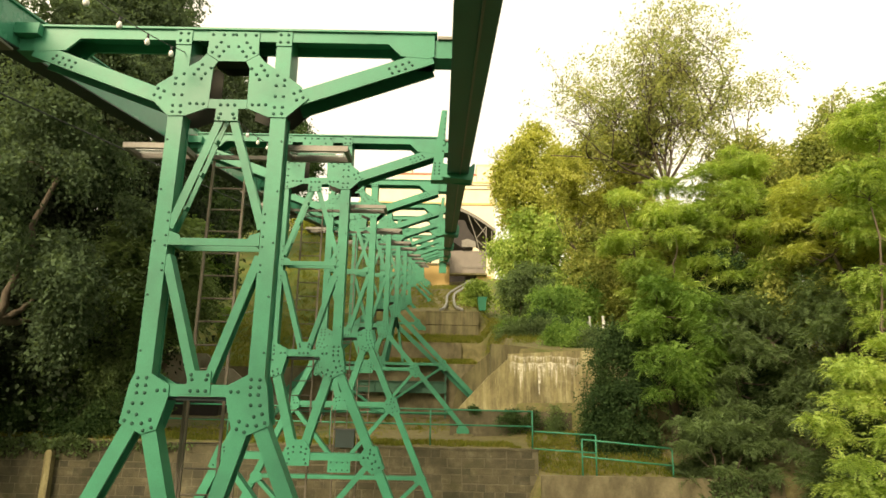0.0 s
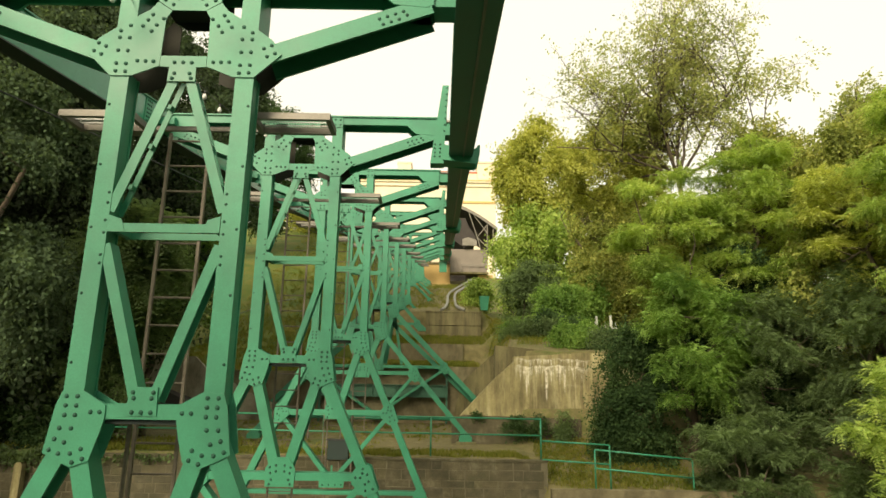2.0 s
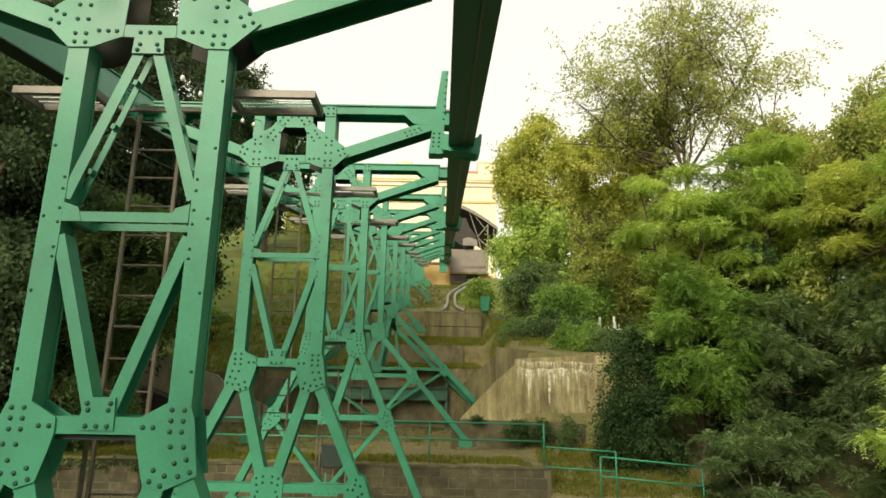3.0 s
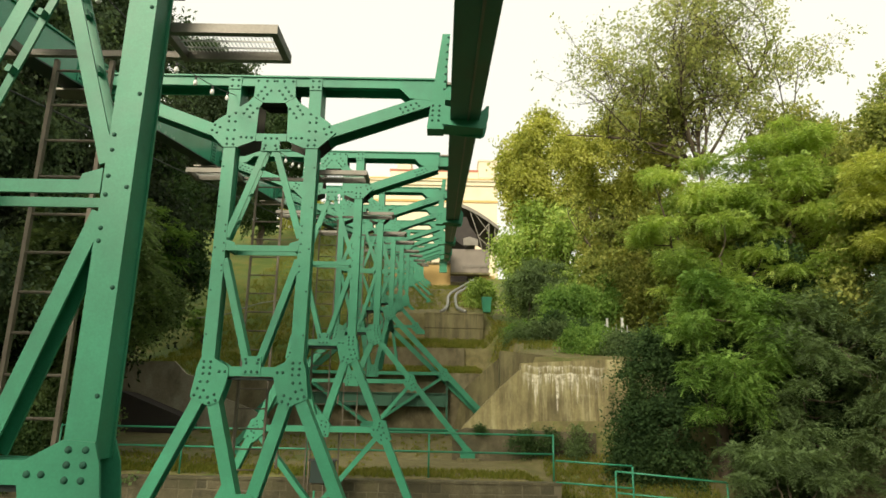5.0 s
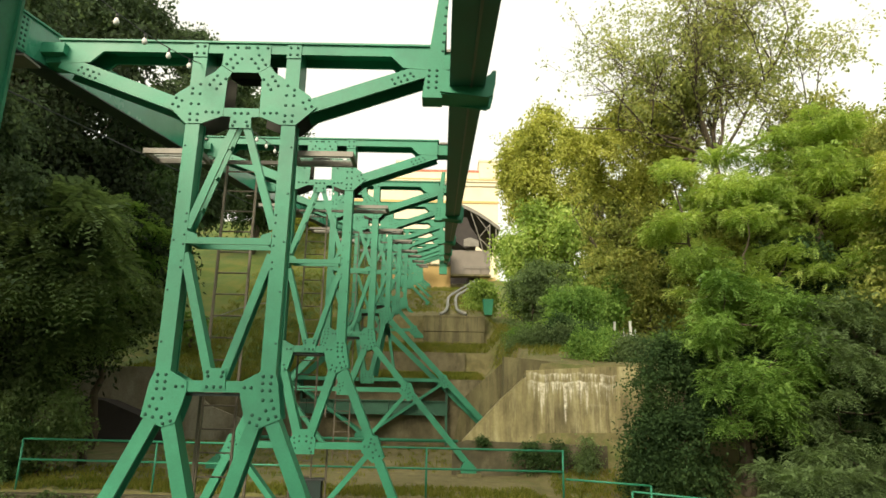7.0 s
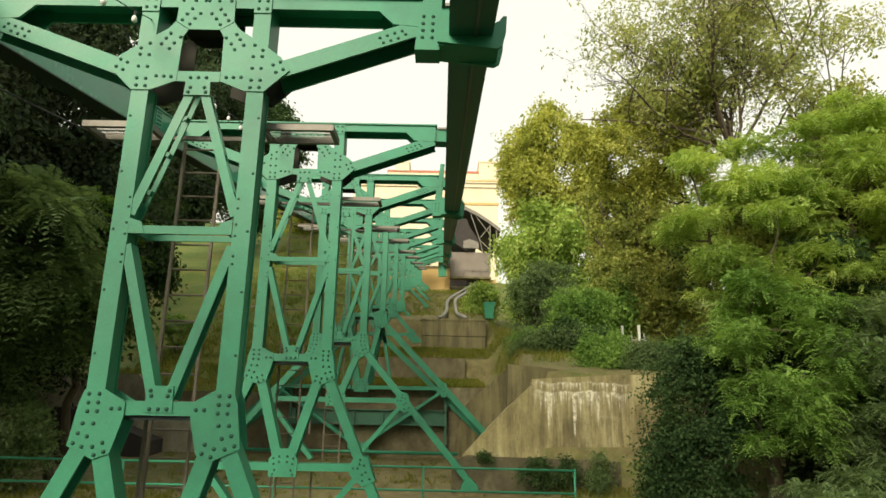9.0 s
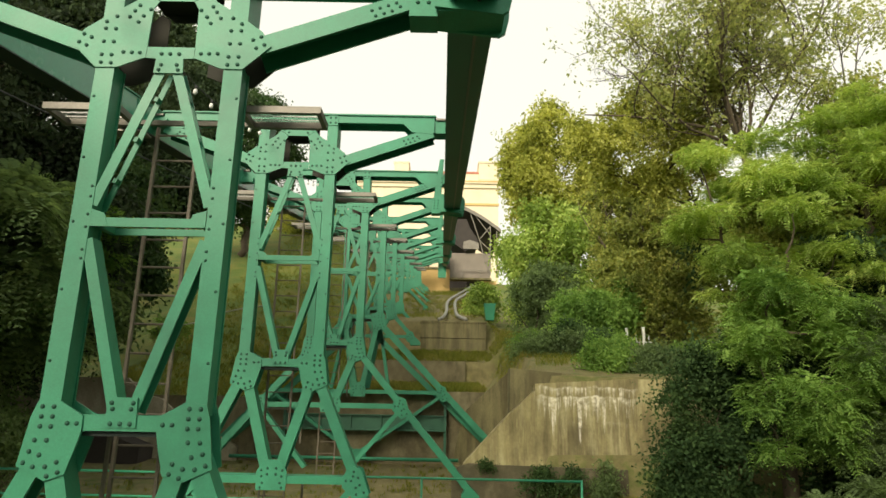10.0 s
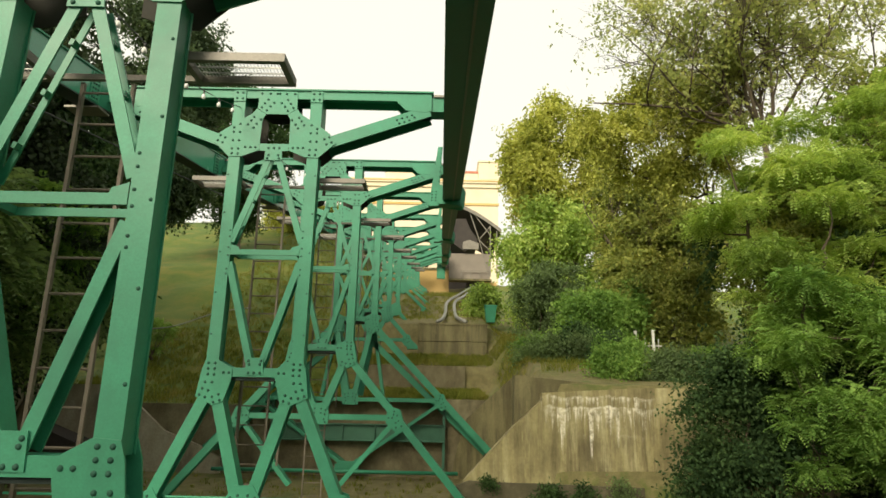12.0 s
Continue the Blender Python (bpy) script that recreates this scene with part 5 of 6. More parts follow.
def limbs(rng, base, fork, lobes, r0, share=1.0, twigs=0):
    """A tapered trunk, main limbs that leave it at the fork, and branches from those to the lobes."""
    b = Build()
    base, fork = Vector(base), Vector(fork)
    pts = [base.lerp(fork, k / 5) + Vector(rng.normal(size=3) * r0 * 0.6 * (0 < k < 5)) for k in range(6)]
    b.tube(pts, [r0 * (1.25 - 0.4 * k / 5) for k in range(6)], 9)
    kept = [Vector(c[:3]) for c in lobes if rng.random() <= share]
    far = sorted(kept, key=lambda c: -(c - fork).length)
    heads = []
    for c in far:
        if all((c - h).normalized().dot((c - fork).normalized()) > -2 and ((c - fork).normalized() - (h - fork).normalized()).length > 0.5 for h in heads):
            heads.append(c)
        if len(heads) == 9:
            break
    spine = []
    for h in heads:
        n = 15
        d = h - fork
        line = [fork + d * (k / n) + Vector((0, 0, -0.10 * d.length * math.sin(math.pi * k / n))) + Vector(rng.normal(size=3) * 0.013 * d.length * (0 < k)) for k in range(n + 1)]
        rad = [r0 * (0.62 - 0.55 * k / n) for k in range(n + 1)]
        b.tube(line, rad, 7)
        spine += list(zip(line[1:], rad[1:]))
    for c in kept:
        if c in heads or not spine:
            continue
        a, ra = min(spine, key=lambda p: (p[0] - c).length + 0.35 * max(0.0, p[0].z - c.z))
        L = (c - a).length
        mid = a.lerp(c, 0.5) + Vector(rng.normal(size=3) * L * 0.12) - Vector((0, 0, 0.08 * L))
        rb = min(ra * 0.75, r0 * 0.22)
        b.tube([a, a.lerp(mid, 0.5), mid, mid.lerp(c, 0.5) + Vector(rng.normal(size=3) * L * 0.05), c], [rb, rb * 0.85, rb * 0.6, rb * 0.4, rb * 0.15], 5)
        for _ in range(twigs):
            q = mid.lerp(c, rng.uniform(-0.3, 1.0))
            e = q + Vector(rng.normal(size=3) * 0.5 + (0, 0, 0.2))
            b.tube([q, q.lerp(e, 0.5) + Vector(rng.normal(size=3) * 0.06), e], [rb * 0.35, rb * 0.22, rb * 0.08], 4)
    return b


def make_tree(name, label, category, base, fork, groups, r0, share=1.0, twigs=0, group=""):
    """groups: (seed, centre, radii, lobes, lobe radius, style, count, leaf settings, material)."""
    t = thing(name, pose(0, 0, 0), label, category, group)
    every = []
    for seed, centre, radii, n, r, style, count, leaf, material in groups:
        rng = np.random.default_rng(seed)
        lo = lobes_in(rng, centre, radii, n, r)
        every.append(lo)
        q = foliage(rng, lo, count, *leaf) if style == "loose" else fronds(rng, lo, count, *leaf)
        c = new("crown", quads_mesh("crown", q, material))
        c.parent = t
    if r0:
        part("trunk", limbs(np.random.default_rng(groups[0][0] + 7), base, fork, np.concatenate(every), r0, share, twigs), BARK, t, smooth=True)
    return t


FINE, PAD, BIG_FROND = (6, 0.24, 0.080, 0.42, 0.5), (6, 0.25, 0.085, 0.42, 0.45), (9, 0.75, 0.17, 0.4, 0.55)
ROUND = (6, 0.24, 0.085, 0.8, 0.6)
SMALL = (9, 0.12, 0.07, 0.6, 0.3, 0.17)
MEDIUM = (9, 0.16, 0.10, 0.6, 0.3, 0.22)
LARGE = (9, 0.21, 0.13, 0.6, 0.3, 0.30)

# right of the line: the tall open-crowned tree, with its branches showing
make_branching_tree("tall open-crowned tree with small pale yellow-green leaves", (9.3, 24.3, 2.5), (9.05, 24, 9.8),
                    [(15, (9.2, 24, 13.2), (5.8, 3.8, 5.3), 9, 5, 6, 0.145, 0.072, 0.0, LEAF_AIRY),
                     (16, (6.0, 24, 12.0), (3.2, 2.4, 2.6), 5, 5, 6, 0.145, 0.072, -0.1, LEAF_AIRY)], 0.10, 0.17, 0.82, 0.50)
make_tree("tree", "olive-yellow tree with a dense drooping crown", "tree", (11.6, 29.6, 3.4), (9.2, 28.0, 9.6),
          [(12, (6.9, 26.5, 11.3), (2.9, 1.8, 2.1), 70, 0.45, "loose", 4200, SMALL, LEAF_YELLOW)], 0.08, 0.8, 2)
# dense yellowish tree beside the upper line
make_tree("tree", "dense yellow-green deciduous tree above the abutment", "tree", (6.4, 42, 5), (6.3, 42, 12),
          [(21, (6.7, 42, 16.2), (3.1, 2.4, 4.7), 80, 0.68, "loose", 4600, LARGE, LEAF_YELLOW),
           (23, (10.8, 41.5, 15.0), (3.6, 2.0, 4.0), 50, 0.62, "loose", 1000, LARGE, LEAF_BROWN),
           (22, (6.2, 41, 9.8), (2.8, 2.4, 4.6), 40, 1.1, "loose", 5200, LARGE, LEAF_GREEN)], 0.3, 0.5)
make_branching_tree("brownish-green tree with gaps in its crown", (10.2, 36, 4.6), (10.2, 36, 6.5),
                    [(31, (9.8, 36, 9.8), (3.4, 2.2, 5.2), 11, 5, 16, 0.19, 0.11, -0.2, LEAF_BROWN)], 0.16, 0.12, 0.7, 0.7)
make_tree("bush", "mixed brown and green thicket under the trees", "bush", (9.6, 34.5, 4.4), (9.6, 34.5, 5.4),
          [(32, (9.4, 34.4, 6.9), (3.0, 1.2, 2.4), 70, 0.5, "loose", 4200, MEDIUM, LEAF_BROWN),
           (33, (7.4, 34.0, 6.0), (1.6, 1.0, 1.9), 40, 0.42, "loose", 2200, MEDIUM, LEAF_MID)], 0.08, 0.6)
# feather-leaved trees in layers
# lower and inner crowns use darker leaf colours in place of their shade
make_tree("tree", "fresh green feather-leaved tree in drooping layers", "tree", (7.6, 20.8, -0.5), (7.4, 20.6, 3.5),
          [(41, (7.5, 20.3, 6.5), (2.3, 1.6, 2.6), 36, 0.60, "frond", 9400, PAD, LEAF_GREEN),
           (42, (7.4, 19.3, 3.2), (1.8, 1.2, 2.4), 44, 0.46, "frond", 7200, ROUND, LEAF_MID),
           (46, (8.6, 22.2, 6.2), (1.8, 1.0, 2.8), 44, 0.45, "loose", 2800, SMALL, LEAF_BROWN)], 0.15, 0.7)
make_tree("tree", "green feather-leaved tree with spreading pads", "tree", (9.8, 20.8, 0), (9.8, 20.6, 5.0),
          [(43, (10.1, 20.2, 7.2), (1.8, 1.6, 3.1), 36, 0.58, "frond", 8600, PAD, LEAF_GREEN),
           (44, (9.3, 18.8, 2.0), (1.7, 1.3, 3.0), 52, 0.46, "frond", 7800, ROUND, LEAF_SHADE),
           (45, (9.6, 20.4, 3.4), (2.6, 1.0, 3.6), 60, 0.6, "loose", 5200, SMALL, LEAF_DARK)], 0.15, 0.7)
make_branching_tree("brownish-green tree with an open ragged crown", (12.4, 22.8, 1), (12.2, 22.7, 5.5),
                    [(51, (12.6, 22.6, 8.6), (2.8, 2.0, 3.6), 10, 5, 15, 0.13, 0.075, -0.3, LEAF_BROWN)], 0.18)
make_tree("tree", "light green feather-leaved tree at the wood's edge", "tree", (11.8, 17.8, -1), (11.6, 17.6, 3.5),
          [(61, (11.4, 17.4, 6.2), (1.8, 1.5, 2.0), 46, 0.50, "frond", 6800, PAD, LEAF_OLIVE),
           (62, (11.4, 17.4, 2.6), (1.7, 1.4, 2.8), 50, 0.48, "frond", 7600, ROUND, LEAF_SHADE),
           (63, (12.2, 19.0, 4.5), (2.2, 1.0, 4.2), 60, 0.6, "loose", 5600, SMALL, LEAF_BROWN)], 0.17, 0.7)
make_tree("tree", "brownish olive tree in the wood", "tree", (13.8, 19.4, -1), (13.6, 19.3, 5),
          [(65, (13.4, 19.2, 7.0), (1.9, 1.7, 4.0), 72, 0.60, "loose", 5600, SMALL, LEAF_BROWN)], 0.17, 0.7)
make_branching_tree("tall pale green tree at the wood's edge", (15.8, 21.5, 0), (15.6, 21.5, 6.5),
                    [(71, (15.4, 21.2, 9.8), (2.2, 2.0, 3.6), 9, 5, 13, 0.13, 0.07, -0.2, LEAF_AIRY)], 0.18)
# the shade over this bush is put into its leaf colour
make_tree("bush", "dark shaded bush at the end of the pale abutment", "bush", (5.9, 20.4, -0.6), (5.9, 20.4, 0.6),
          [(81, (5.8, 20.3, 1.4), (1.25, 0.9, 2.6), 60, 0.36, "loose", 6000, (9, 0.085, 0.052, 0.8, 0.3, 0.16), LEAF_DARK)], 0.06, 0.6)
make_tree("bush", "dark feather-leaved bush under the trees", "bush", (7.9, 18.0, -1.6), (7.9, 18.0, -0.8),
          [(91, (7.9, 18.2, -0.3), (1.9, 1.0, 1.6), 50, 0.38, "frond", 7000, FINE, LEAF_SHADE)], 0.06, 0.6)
make_tree("tree", "bright green feather-leaved tree beside the line", "tree", (9.8, 13.9, -3.6), (9.7, 13.9, -1.0),
          [(101, (9.9, 13.9, 0.1), (1.95, 1.2, 2.9), 60, 0.46, "frond", 10500, FINE, LEAF_GREEN),
           (102, (11.3, 14.6, 6.0), (1.7, 1.4, 4.4), 54, 0.5, "frond", 9600, FINE, LEAF_GREEN)], 0.10, 0.6)
make_tree("bush", "bright green bush below the railing", "bush", (8.2, 12.4, -3.8), (8.2, 12.4, -2.5),
          [(105, (8.9, 12.6, -1.7), (1.5, 1.1, 1.4), 44, 0.38, "frond", 7000, FINE, LEAF_GREEN)], 0.06, 0.6)
make_tree("bush", "green bush at the foot of the wood", "bush", (10.6, 16.2, -3), (10.6, 16.2, -1),
          [(111, (10.6, 16.2, -0.3), (1.6, 1.2, 2.4), 56, 0.48, "frond", 8625, FINE, LEAF_SHADE)], 0.06, 0.6)
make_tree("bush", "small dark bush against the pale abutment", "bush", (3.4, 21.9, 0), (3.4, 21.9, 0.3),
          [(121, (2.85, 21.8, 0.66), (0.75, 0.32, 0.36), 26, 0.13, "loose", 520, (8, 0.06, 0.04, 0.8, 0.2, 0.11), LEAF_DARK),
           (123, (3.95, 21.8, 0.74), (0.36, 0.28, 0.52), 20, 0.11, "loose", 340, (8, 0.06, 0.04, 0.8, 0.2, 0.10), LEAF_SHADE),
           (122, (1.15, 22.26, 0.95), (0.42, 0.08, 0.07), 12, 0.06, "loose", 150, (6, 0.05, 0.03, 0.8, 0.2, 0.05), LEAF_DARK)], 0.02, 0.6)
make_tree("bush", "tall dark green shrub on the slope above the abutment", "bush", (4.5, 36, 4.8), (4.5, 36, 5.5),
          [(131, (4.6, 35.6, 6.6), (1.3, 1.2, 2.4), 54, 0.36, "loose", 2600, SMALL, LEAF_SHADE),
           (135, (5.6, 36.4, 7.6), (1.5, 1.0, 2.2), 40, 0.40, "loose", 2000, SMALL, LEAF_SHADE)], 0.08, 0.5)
make_tree("bush", "mixed green shrubs above the abutment", "bush", (6.8, 32, 4.0), (6.8, 32, 5.0),
          [(132, (5.75, 31.0, 5.2), (1.5, 1.3, 1.9), 46, 0.34, "loose", 2600, SMALL, LEAF_MID),
           (134, (8.0, 31.3, 4.0), (1.3, 0.7, 0.5), 20, 0.3, "loose", 1100, SMALL, LEAF_MID),
           (133, (5.4, 29.0, 4.3), (1.6, 1.0, 0.9), 22, 0.42, "loose", 2200, SMALL, LEAF_DARK)], 0.08, 0.5)
for k, (x, y, rx) in enumerate(((4.7, 24.2, 0.8), (6.0, 24.0, 0.9), (7.3, 24.3, 0.9), (3.1, 28.6, 0.75), (3.6, 30.5, 0.9), (4.5, 28.5, 0.9), (5.6, 27.6, 0.9))):
    z = ground_z(x, y)
    make_tree("bush", "low ragged bush on the bank above the wing wall", "bush", (x, y, z - 0.1), (x, y, z + 0.1),
              [(700 + k, (x, y, z + 0.32), (rx, 0.5, 0.50), 26, 0.22, "loose", 1000, (8, 0.085, 0.05, 0.8, 0.2, 0.13), (LEAF_MID, LEAF_SHADE)[k % 2])], 0.015, 0.6, group="bushes on the bank")
make_tree("bush", "bright green bush beside the concrete pier", "bush", (1.9, 38.9, 6.4), (1.9, 38.9, 7.0),
          [(141, (2.1, 38.9, 7.4), (0.55, 0.5, 0.85), 20, 0.30, "loose", 1800, MEDIUM, LEAF_GREEN)], 0.05, 0.5)
make_tree("tree", "dark tree deeper in the wood", "tree", (14, 33, 4), (14, 33, 8),
          [(151, (14.5, 31, 7.5), (4.5, 2.0, 4.6), 40, 1.3, "loose", 4200, LARGE, LEAF_DARK)], 0.25, 0.4)
make_tree("tree", "dark tree deeper in the wood", "tree", (21, 28, 3), (21, 28, 8),
          [(161, (20.5, 27, 8.0), (4.0, 2.0, 6.0), 40, 1.3, "loose", 4200, LARGE, LEAF_DARK)], 0.25, 0.4)

# left of the line: trees with their shade put into dark leaf colours
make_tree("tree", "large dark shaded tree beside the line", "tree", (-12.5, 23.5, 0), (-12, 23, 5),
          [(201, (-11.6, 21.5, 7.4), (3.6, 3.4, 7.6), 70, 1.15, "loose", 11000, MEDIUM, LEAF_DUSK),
           (202, (-12.4, 22.4, 14.8), (2.8, 2.5, 4.2), 44, 0.8, "loose", 6000, MEDIUM, LEAF_DULL),
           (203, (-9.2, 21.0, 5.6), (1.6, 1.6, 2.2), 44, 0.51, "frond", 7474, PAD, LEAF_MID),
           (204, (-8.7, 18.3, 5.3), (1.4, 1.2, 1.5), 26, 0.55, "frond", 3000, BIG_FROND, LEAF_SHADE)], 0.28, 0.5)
make_tree("tree", "dark feather-leaved young tree overhanging the wall", "tree", (-9.8, 22.5, 0.1), (-9.6, 22, 1.2),
          [(211, (-9.8, 20.6, 4.4), (1.6, 1.4, 1.7), 30, 0.8, "frond", 3400, BIG_FROND, LEAF_SHADE)], 0.10, 0.6)
make_tree("tree", "large dark shaded tree close to the line", "tree", (-11.5, 15.5, -3), (-11, 15.3, 3),
          [(221, (-10.0, 15.2, 6.9), (2.0, 2.4, 5.6), 56, 0.85, "loose", 8500, SMALL, LEAF_DULL)], 0.18, 0.2)
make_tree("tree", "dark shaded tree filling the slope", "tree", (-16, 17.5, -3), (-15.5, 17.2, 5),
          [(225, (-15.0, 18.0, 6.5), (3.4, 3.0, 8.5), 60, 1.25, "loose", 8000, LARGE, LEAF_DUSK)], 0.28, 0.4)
make_tree("tree", "dull olive-green tree above the lawn", "tree", (-17.0, 33.5, 4.5), (-15.4, 33, 10),
          [(231, (-12.4, 32.5, 14.6), (3.0, 2.4, 5.4), 76, 0.8, "loose", 8200, MEDIUM, LEAF_DULL),
           (232, (-11.2, 32.0, 11.4), (1.5, 1.4, 1.6), 30, 0.5, "loose", 2200, MEDIUM, LEAF_DULL)], 0.22, 0.6)
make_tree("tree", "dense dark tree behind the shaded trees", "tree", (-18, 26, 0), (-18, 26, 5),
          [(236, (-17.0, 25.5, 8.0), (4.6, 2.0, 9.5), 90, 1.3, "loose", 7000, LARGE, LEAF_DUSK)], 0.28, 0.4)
make_tree("tree", "ragged dark tree on the hilltop", "tree", (-14.2, 49, 12), (-14.0, 49, 15),
          [(246, (-13.8, 49, 19.0), (3.2, 2.0, 5.6), 70, 0.7, "loose", 4200, LARGE, LEAF_DARK)], 0.22, 0.6, 2)
make_tree("tree", "dark tree at the top of the lawn", "tree", (-21, 45, 11), (-18.5, 44, 16),
          [(241, (-15.5, 44, 19), (4.5, 3.0, 5.5), 44, 1.3, "loose", 5000, LARGE, LEAF_DARK)], 0.28, 0.5)
make_tree("tree", "dark tree behind the lawn", "tree", (-24, 32, 4), (-24, 32, 10),
          [(251, (-22, 31, 11), (5.0, 3.0, 10), 50, 1.7, "loose", 5000, (9, 0.26, 0.15, 0.6, 0.3, 0.4), LEAF_SHADE)], 0.3, 0.4)
make_tree("tree", "slender dark tree at the edge of the lawn", "tree", (-11.0, 25.0, 0.3), (-10.9, 24.8, 3.0),
          [(226, (-10.9, 24.5, 6.4), (1.2, 1.5, 3.0), 40, 0.65, "loose", 5200, MEDIUM, LEAF_SHADE),
           (228, (-10.7, 26.0, 6.2), (1.3, 0.7, 2.4), 36, 0.5, "loose", 3400, MEDIUM, LEAF_DARK),
           (227, (-10.2, 24.0, 8.6), (1.4, 1.6, 3.0), 30, 0.65, "loose", 3800, MEDIUM, LEAF_DARK)], 0.12, 0.5)
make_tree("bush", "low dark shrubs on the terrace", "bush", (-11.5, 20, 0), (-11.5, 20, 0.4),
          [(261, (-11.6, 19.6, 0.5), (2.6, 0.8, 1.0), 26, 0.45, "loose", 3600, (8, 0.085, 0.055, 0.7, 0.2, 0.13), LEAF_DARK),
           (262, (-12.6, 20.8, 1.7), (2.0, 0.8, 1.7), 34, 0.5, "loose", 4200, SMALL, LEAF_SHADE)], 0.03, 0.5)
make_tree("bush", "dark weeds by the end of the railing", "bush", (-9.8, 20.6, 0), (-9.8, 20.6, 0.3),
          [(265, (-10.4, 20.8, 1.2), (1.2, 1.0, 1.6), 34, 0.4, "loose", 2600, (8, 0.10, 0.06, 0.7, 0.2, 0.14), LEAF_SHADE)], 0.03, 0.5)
make_tree("bush", "low feather-leaved bush on the lawn", "bush", (-11.2, 32.5, 4.0), (-11.2, 32.5, 4.3),
          [(271, (-11.2, 32.5, 4.9), (0.9, 0.8, 0.9), 16, 0.32, "frond", 900, PAD, LEAF_MID)], 0.05, 0.5)
make_tree("bush", "yellow-green shrubs at the top of the lawn", "bush", (-11.5, 57, 15.5), (-11.5, 57, 16.2),
          [(281, (-11.5, 57, 17.2), (4.5, 1.2, 1.6), 30, 0.8, "loose", 2600, LARGE, LEAF_YELLOW)], 0.05, 0.5)


# unseen trees added beside and behind the line to block sky and sun
COARSE = (7, 0.42, 0.26, 0.6, 0.3, 0.5)
for k, (x, y, z, rx, ry, rz) in enumerate(((-15.0, 5.0, -1.5, 2.6, 4.5, 2.4), (-11.5, -15.0, 0.0, 5.0, 4.0, 4.0), (14.5, 4.0, 3.0, 3.0, 5.0, 7.0), (13.5, -7.0, 3.0, 3.5, 5.5, 7.0), (-20.5, 4.0, 2.0, 3.0, 4.5, 7.0), (17.5, 12.0, 4.0, 3.0, 4.0, 8.0))):
    make_tree("tree", "unseen added tree that blocks light beside the line", "tree", (x, y, -4.4), (x, y, z - 2),
              [(500 + k, (x, y, z), (rx, ry, rz), 60, 1.7, "loose", 4200, COARSE, LEAF_SHADE)], 0.3, 0.3, group="wood beside the line")


# ---- grass and ivy ----
def blades(seed, boxes, height, material, name, label):
    """Tufts of thin blades standing on the ground."""
    rng = np.random.default_rng(seed)
    pos = []
    for x0, x1, y0, y1, n in boxes:
        c = np.stack([rng.uniform(x0, x1, n), rng.uniform(y0, y1, n)], 1)
        c = np.repeat(c, 7, 0) + rng.normal(size=(n * 7, 2)) * 0.06
        pos += [(x, y, ground_z(x, y) - 0.02) for x, y in c]
    pos = np.array(pos)
    al = rng.normal(size=pos.shape) * (0.35, 0.35, 0.1) + (0, 0, 1)
    q = leaf_quads(rng, pos, al, height, 0.022)
    return tagged(new(name, quads_mesh(name, q, material)), label, "grass", kind="stuff")


blades(301, [(2.3, 5.2, 28.0, 36.5, 1500), (-2.5, 2.6, 37, 60, 1100), (-12, -4, 36, 56, 2600), (-3.0, 1.6, 28.2, 32.2, 1500), (-3, 2.2, 32.7, 35.3, 900), (-12, -3, 28.2, 36, 2600), (2.6, 9, 25, 31, 500)], 0.22, GRASS, "hill_grass", "rough yellow-green grass on the hillside terraces")
blades(302, [(-9.2, 2.6, 18.95, 20.1, 1300), (-13, -9, 18.9, 20, 500), (2.9, 7.0, 18.3, 22.2, 1500), (-9, -2, 19.2, 27.5, 420), (-2, 2.6, 22.5, 27.5, 160), (-13, -6, 19.4, 22, 500)], 0.13, GRASS, "terrace_grass", "dry tufts of grass on the stone terrace")


def ivy(seed, boxes, material, name, label):
    rng = np.random.default_rng(seed)
    got = []
    for x0, x1, y, z0, z1, n in boxes:
        p = np.stack([rng.uniform(x0, x1, n), y - rng.uniform(0.0, 0.12, n), z1 - (z1 - z0) * rng.beta(1.0, 2.6, n)], 1)
        p[:, 2] -= 0.15 * np.abs(np.sin(p[:, 0] * 2.7))
        got.append(leaf_quads(rng, p, rng.normal(size=(n, 3)) + (0, -0.6, -0.5), 0.10, 0.07))
    return tagged(new(name, quads_mesh(name, np.concatenate(got), material)), label, "ivy", kind="stuff")


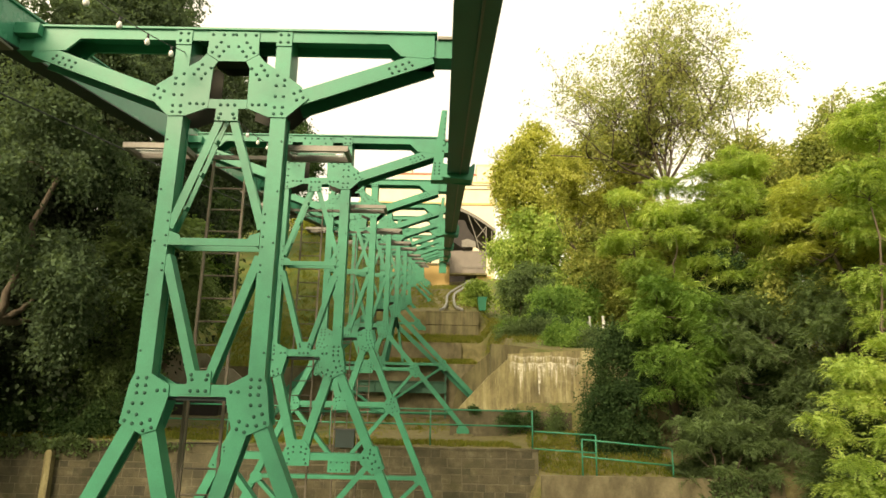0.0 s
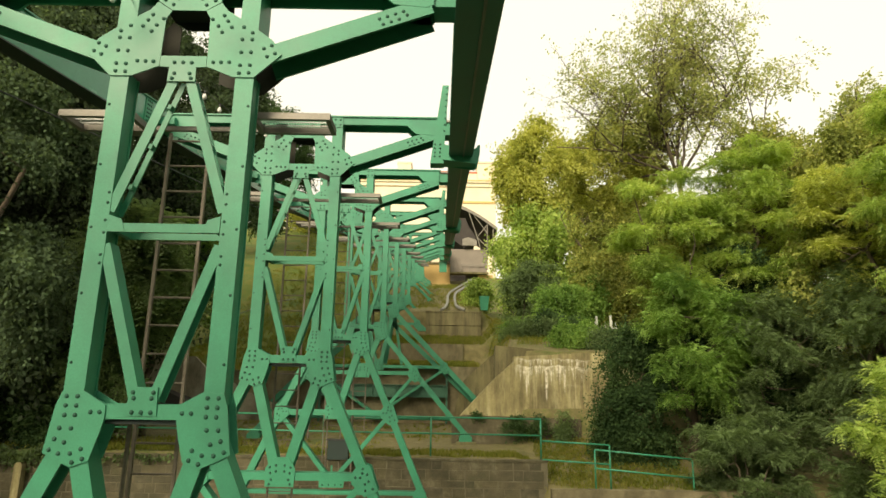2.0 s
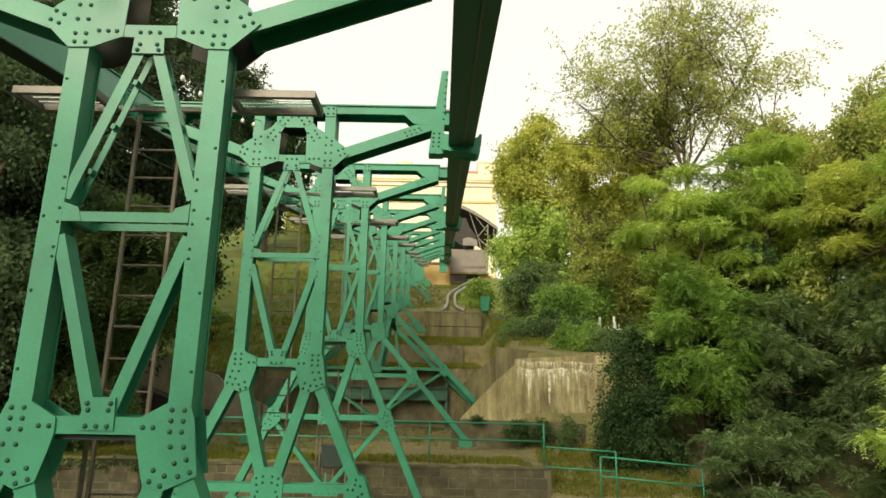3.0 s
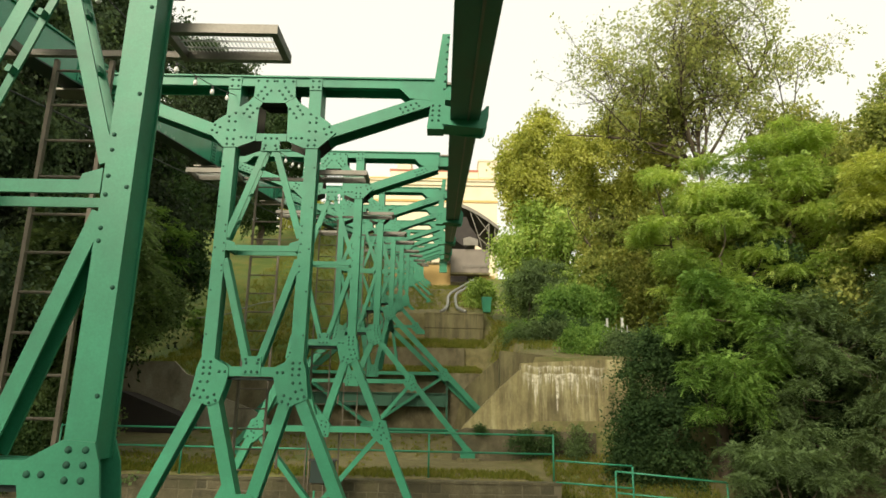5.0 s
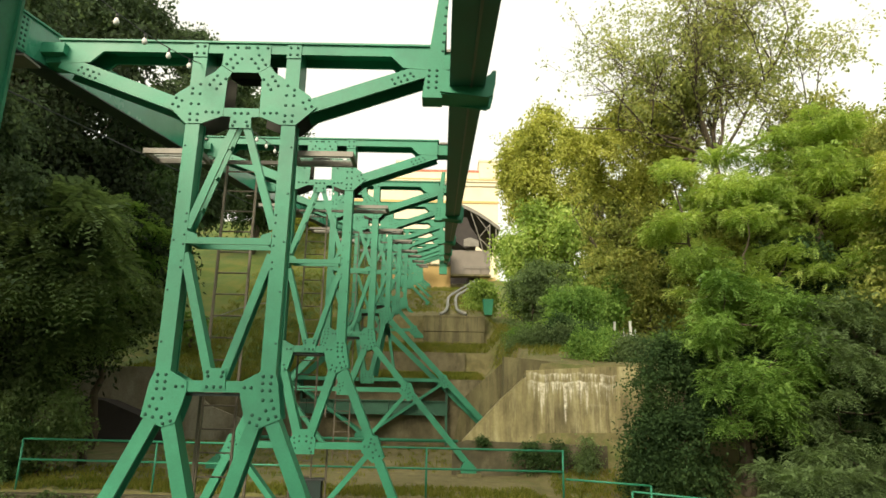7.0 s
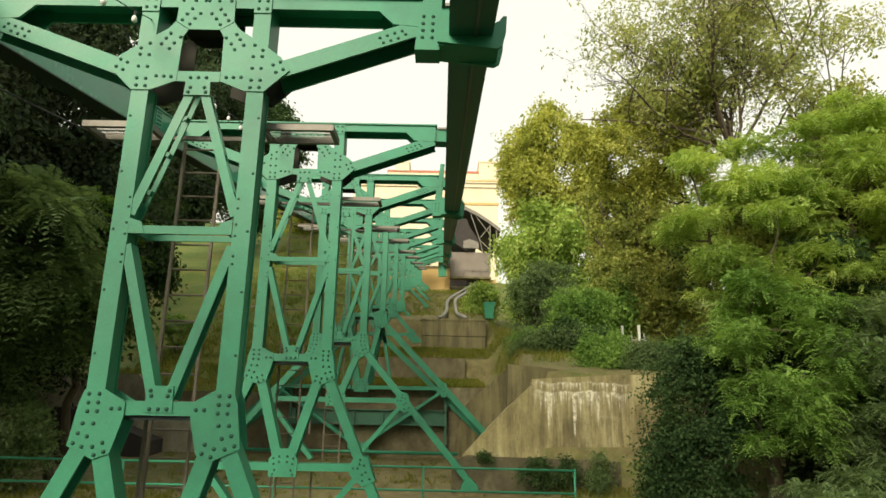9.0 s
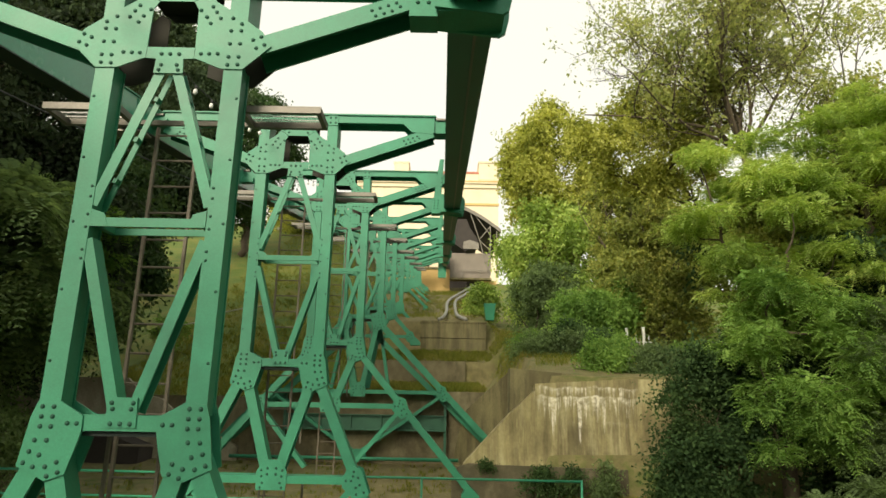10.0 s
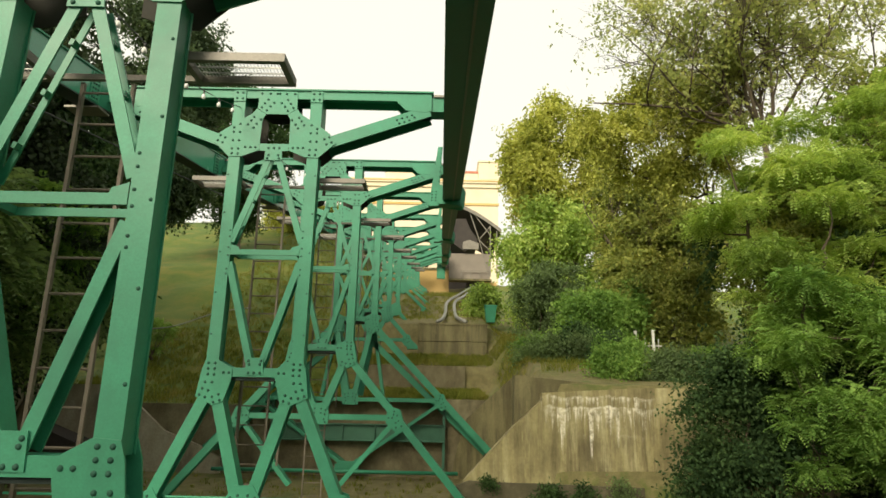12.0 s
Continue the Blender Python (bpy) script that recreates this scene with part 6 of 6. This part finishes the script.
ivy(311, [(-14, -10.0, 18.50, -0.45, 0.14, 2200), (-10.0, -7.0, 18.52, -0.2, 0.04, 300), (7.4, 9.0, 17.93, -1.4, -0.6, 800)], LEAF_SHADE, "wall_ivy", "dark ivy hanging over the terrace wall")

# ---- stones of the terrace wall ----
rng = np.random.default_rng(401)


def stone_block(w, h):
    b = Build()
    c, d = 0.012, 0.006
    b.v = [(0, 0, 0), (w, 0, 0), (w, 0, h), (0, 0, h), (c * 1.4, -d * 0.7, c), (w - c, -d, c * 1.5), (w - c * 1.6, -d * 0.8, h - c), (c, -d, h - c * 1.3)]
    b.f = [(4, 5, 6, 7), (0, 1, 5, 4), (1, 2, 6, 5), (2, 3, 7, 6), (3, 0, 4, 7)]
    return b


COURSES = [0.20, 0.25, 0.17, 0.23, 0.19, 0.26, 0.18, 0.22, 0.24, 0.20, 0.25, 0.2]
STONES = {(k, j): stone_block(0.24 + 0.075 * k, h).mesh("stone", STONE) for k in range(6) for j, h in enumerate(COURSES[:8])}


def lay_stones(owner, x_from, x_to, y, top, near_from, near_rows):
    """Courses of uneven blocks on a wall's face."""
    rest, z = Build(), top
    for row, h in enumerate(COURSES):
        z -= h + 0.014
        x = x_from - float(rng.uniform(0, 0.2))
        while x > x_to:
            k = int(rng.integers(0, 6))
            w = 0.24 + 0.075 * k
            x -= w + float(rng.uniform(0.008, 0.03))
            dy = float(rng.uniform(-0.006, 0.003))
            if x > near_from and row < near_rows:
                o = new("stone", STONES[(k, row)])
                o.parent = owner
                o.location = (x, y + dy, z + float(rng.uniform(-0.008, 0.008)))
                o.rotation_euler = (0, float(rng.uniform(-0.022, 0.022)), 0)
            else:
                m = stone_block(w, h)
                rest.add([(x + a, y + dy + b2, z + c) for a, b2, c in m.v], m.f)
    tagged(part("stone_rest", rest, STONE_REST, owner), kind="stuff")


lay_stones(wall_terrace, 2.82, -14, 18.55, -0.115, -6.0, 8)
part("coping", Build().box(-14, 2.86, 18.52, 18.80, -0.115, -0.06), STONE_REST, wall_terrace, "flat worn coping")
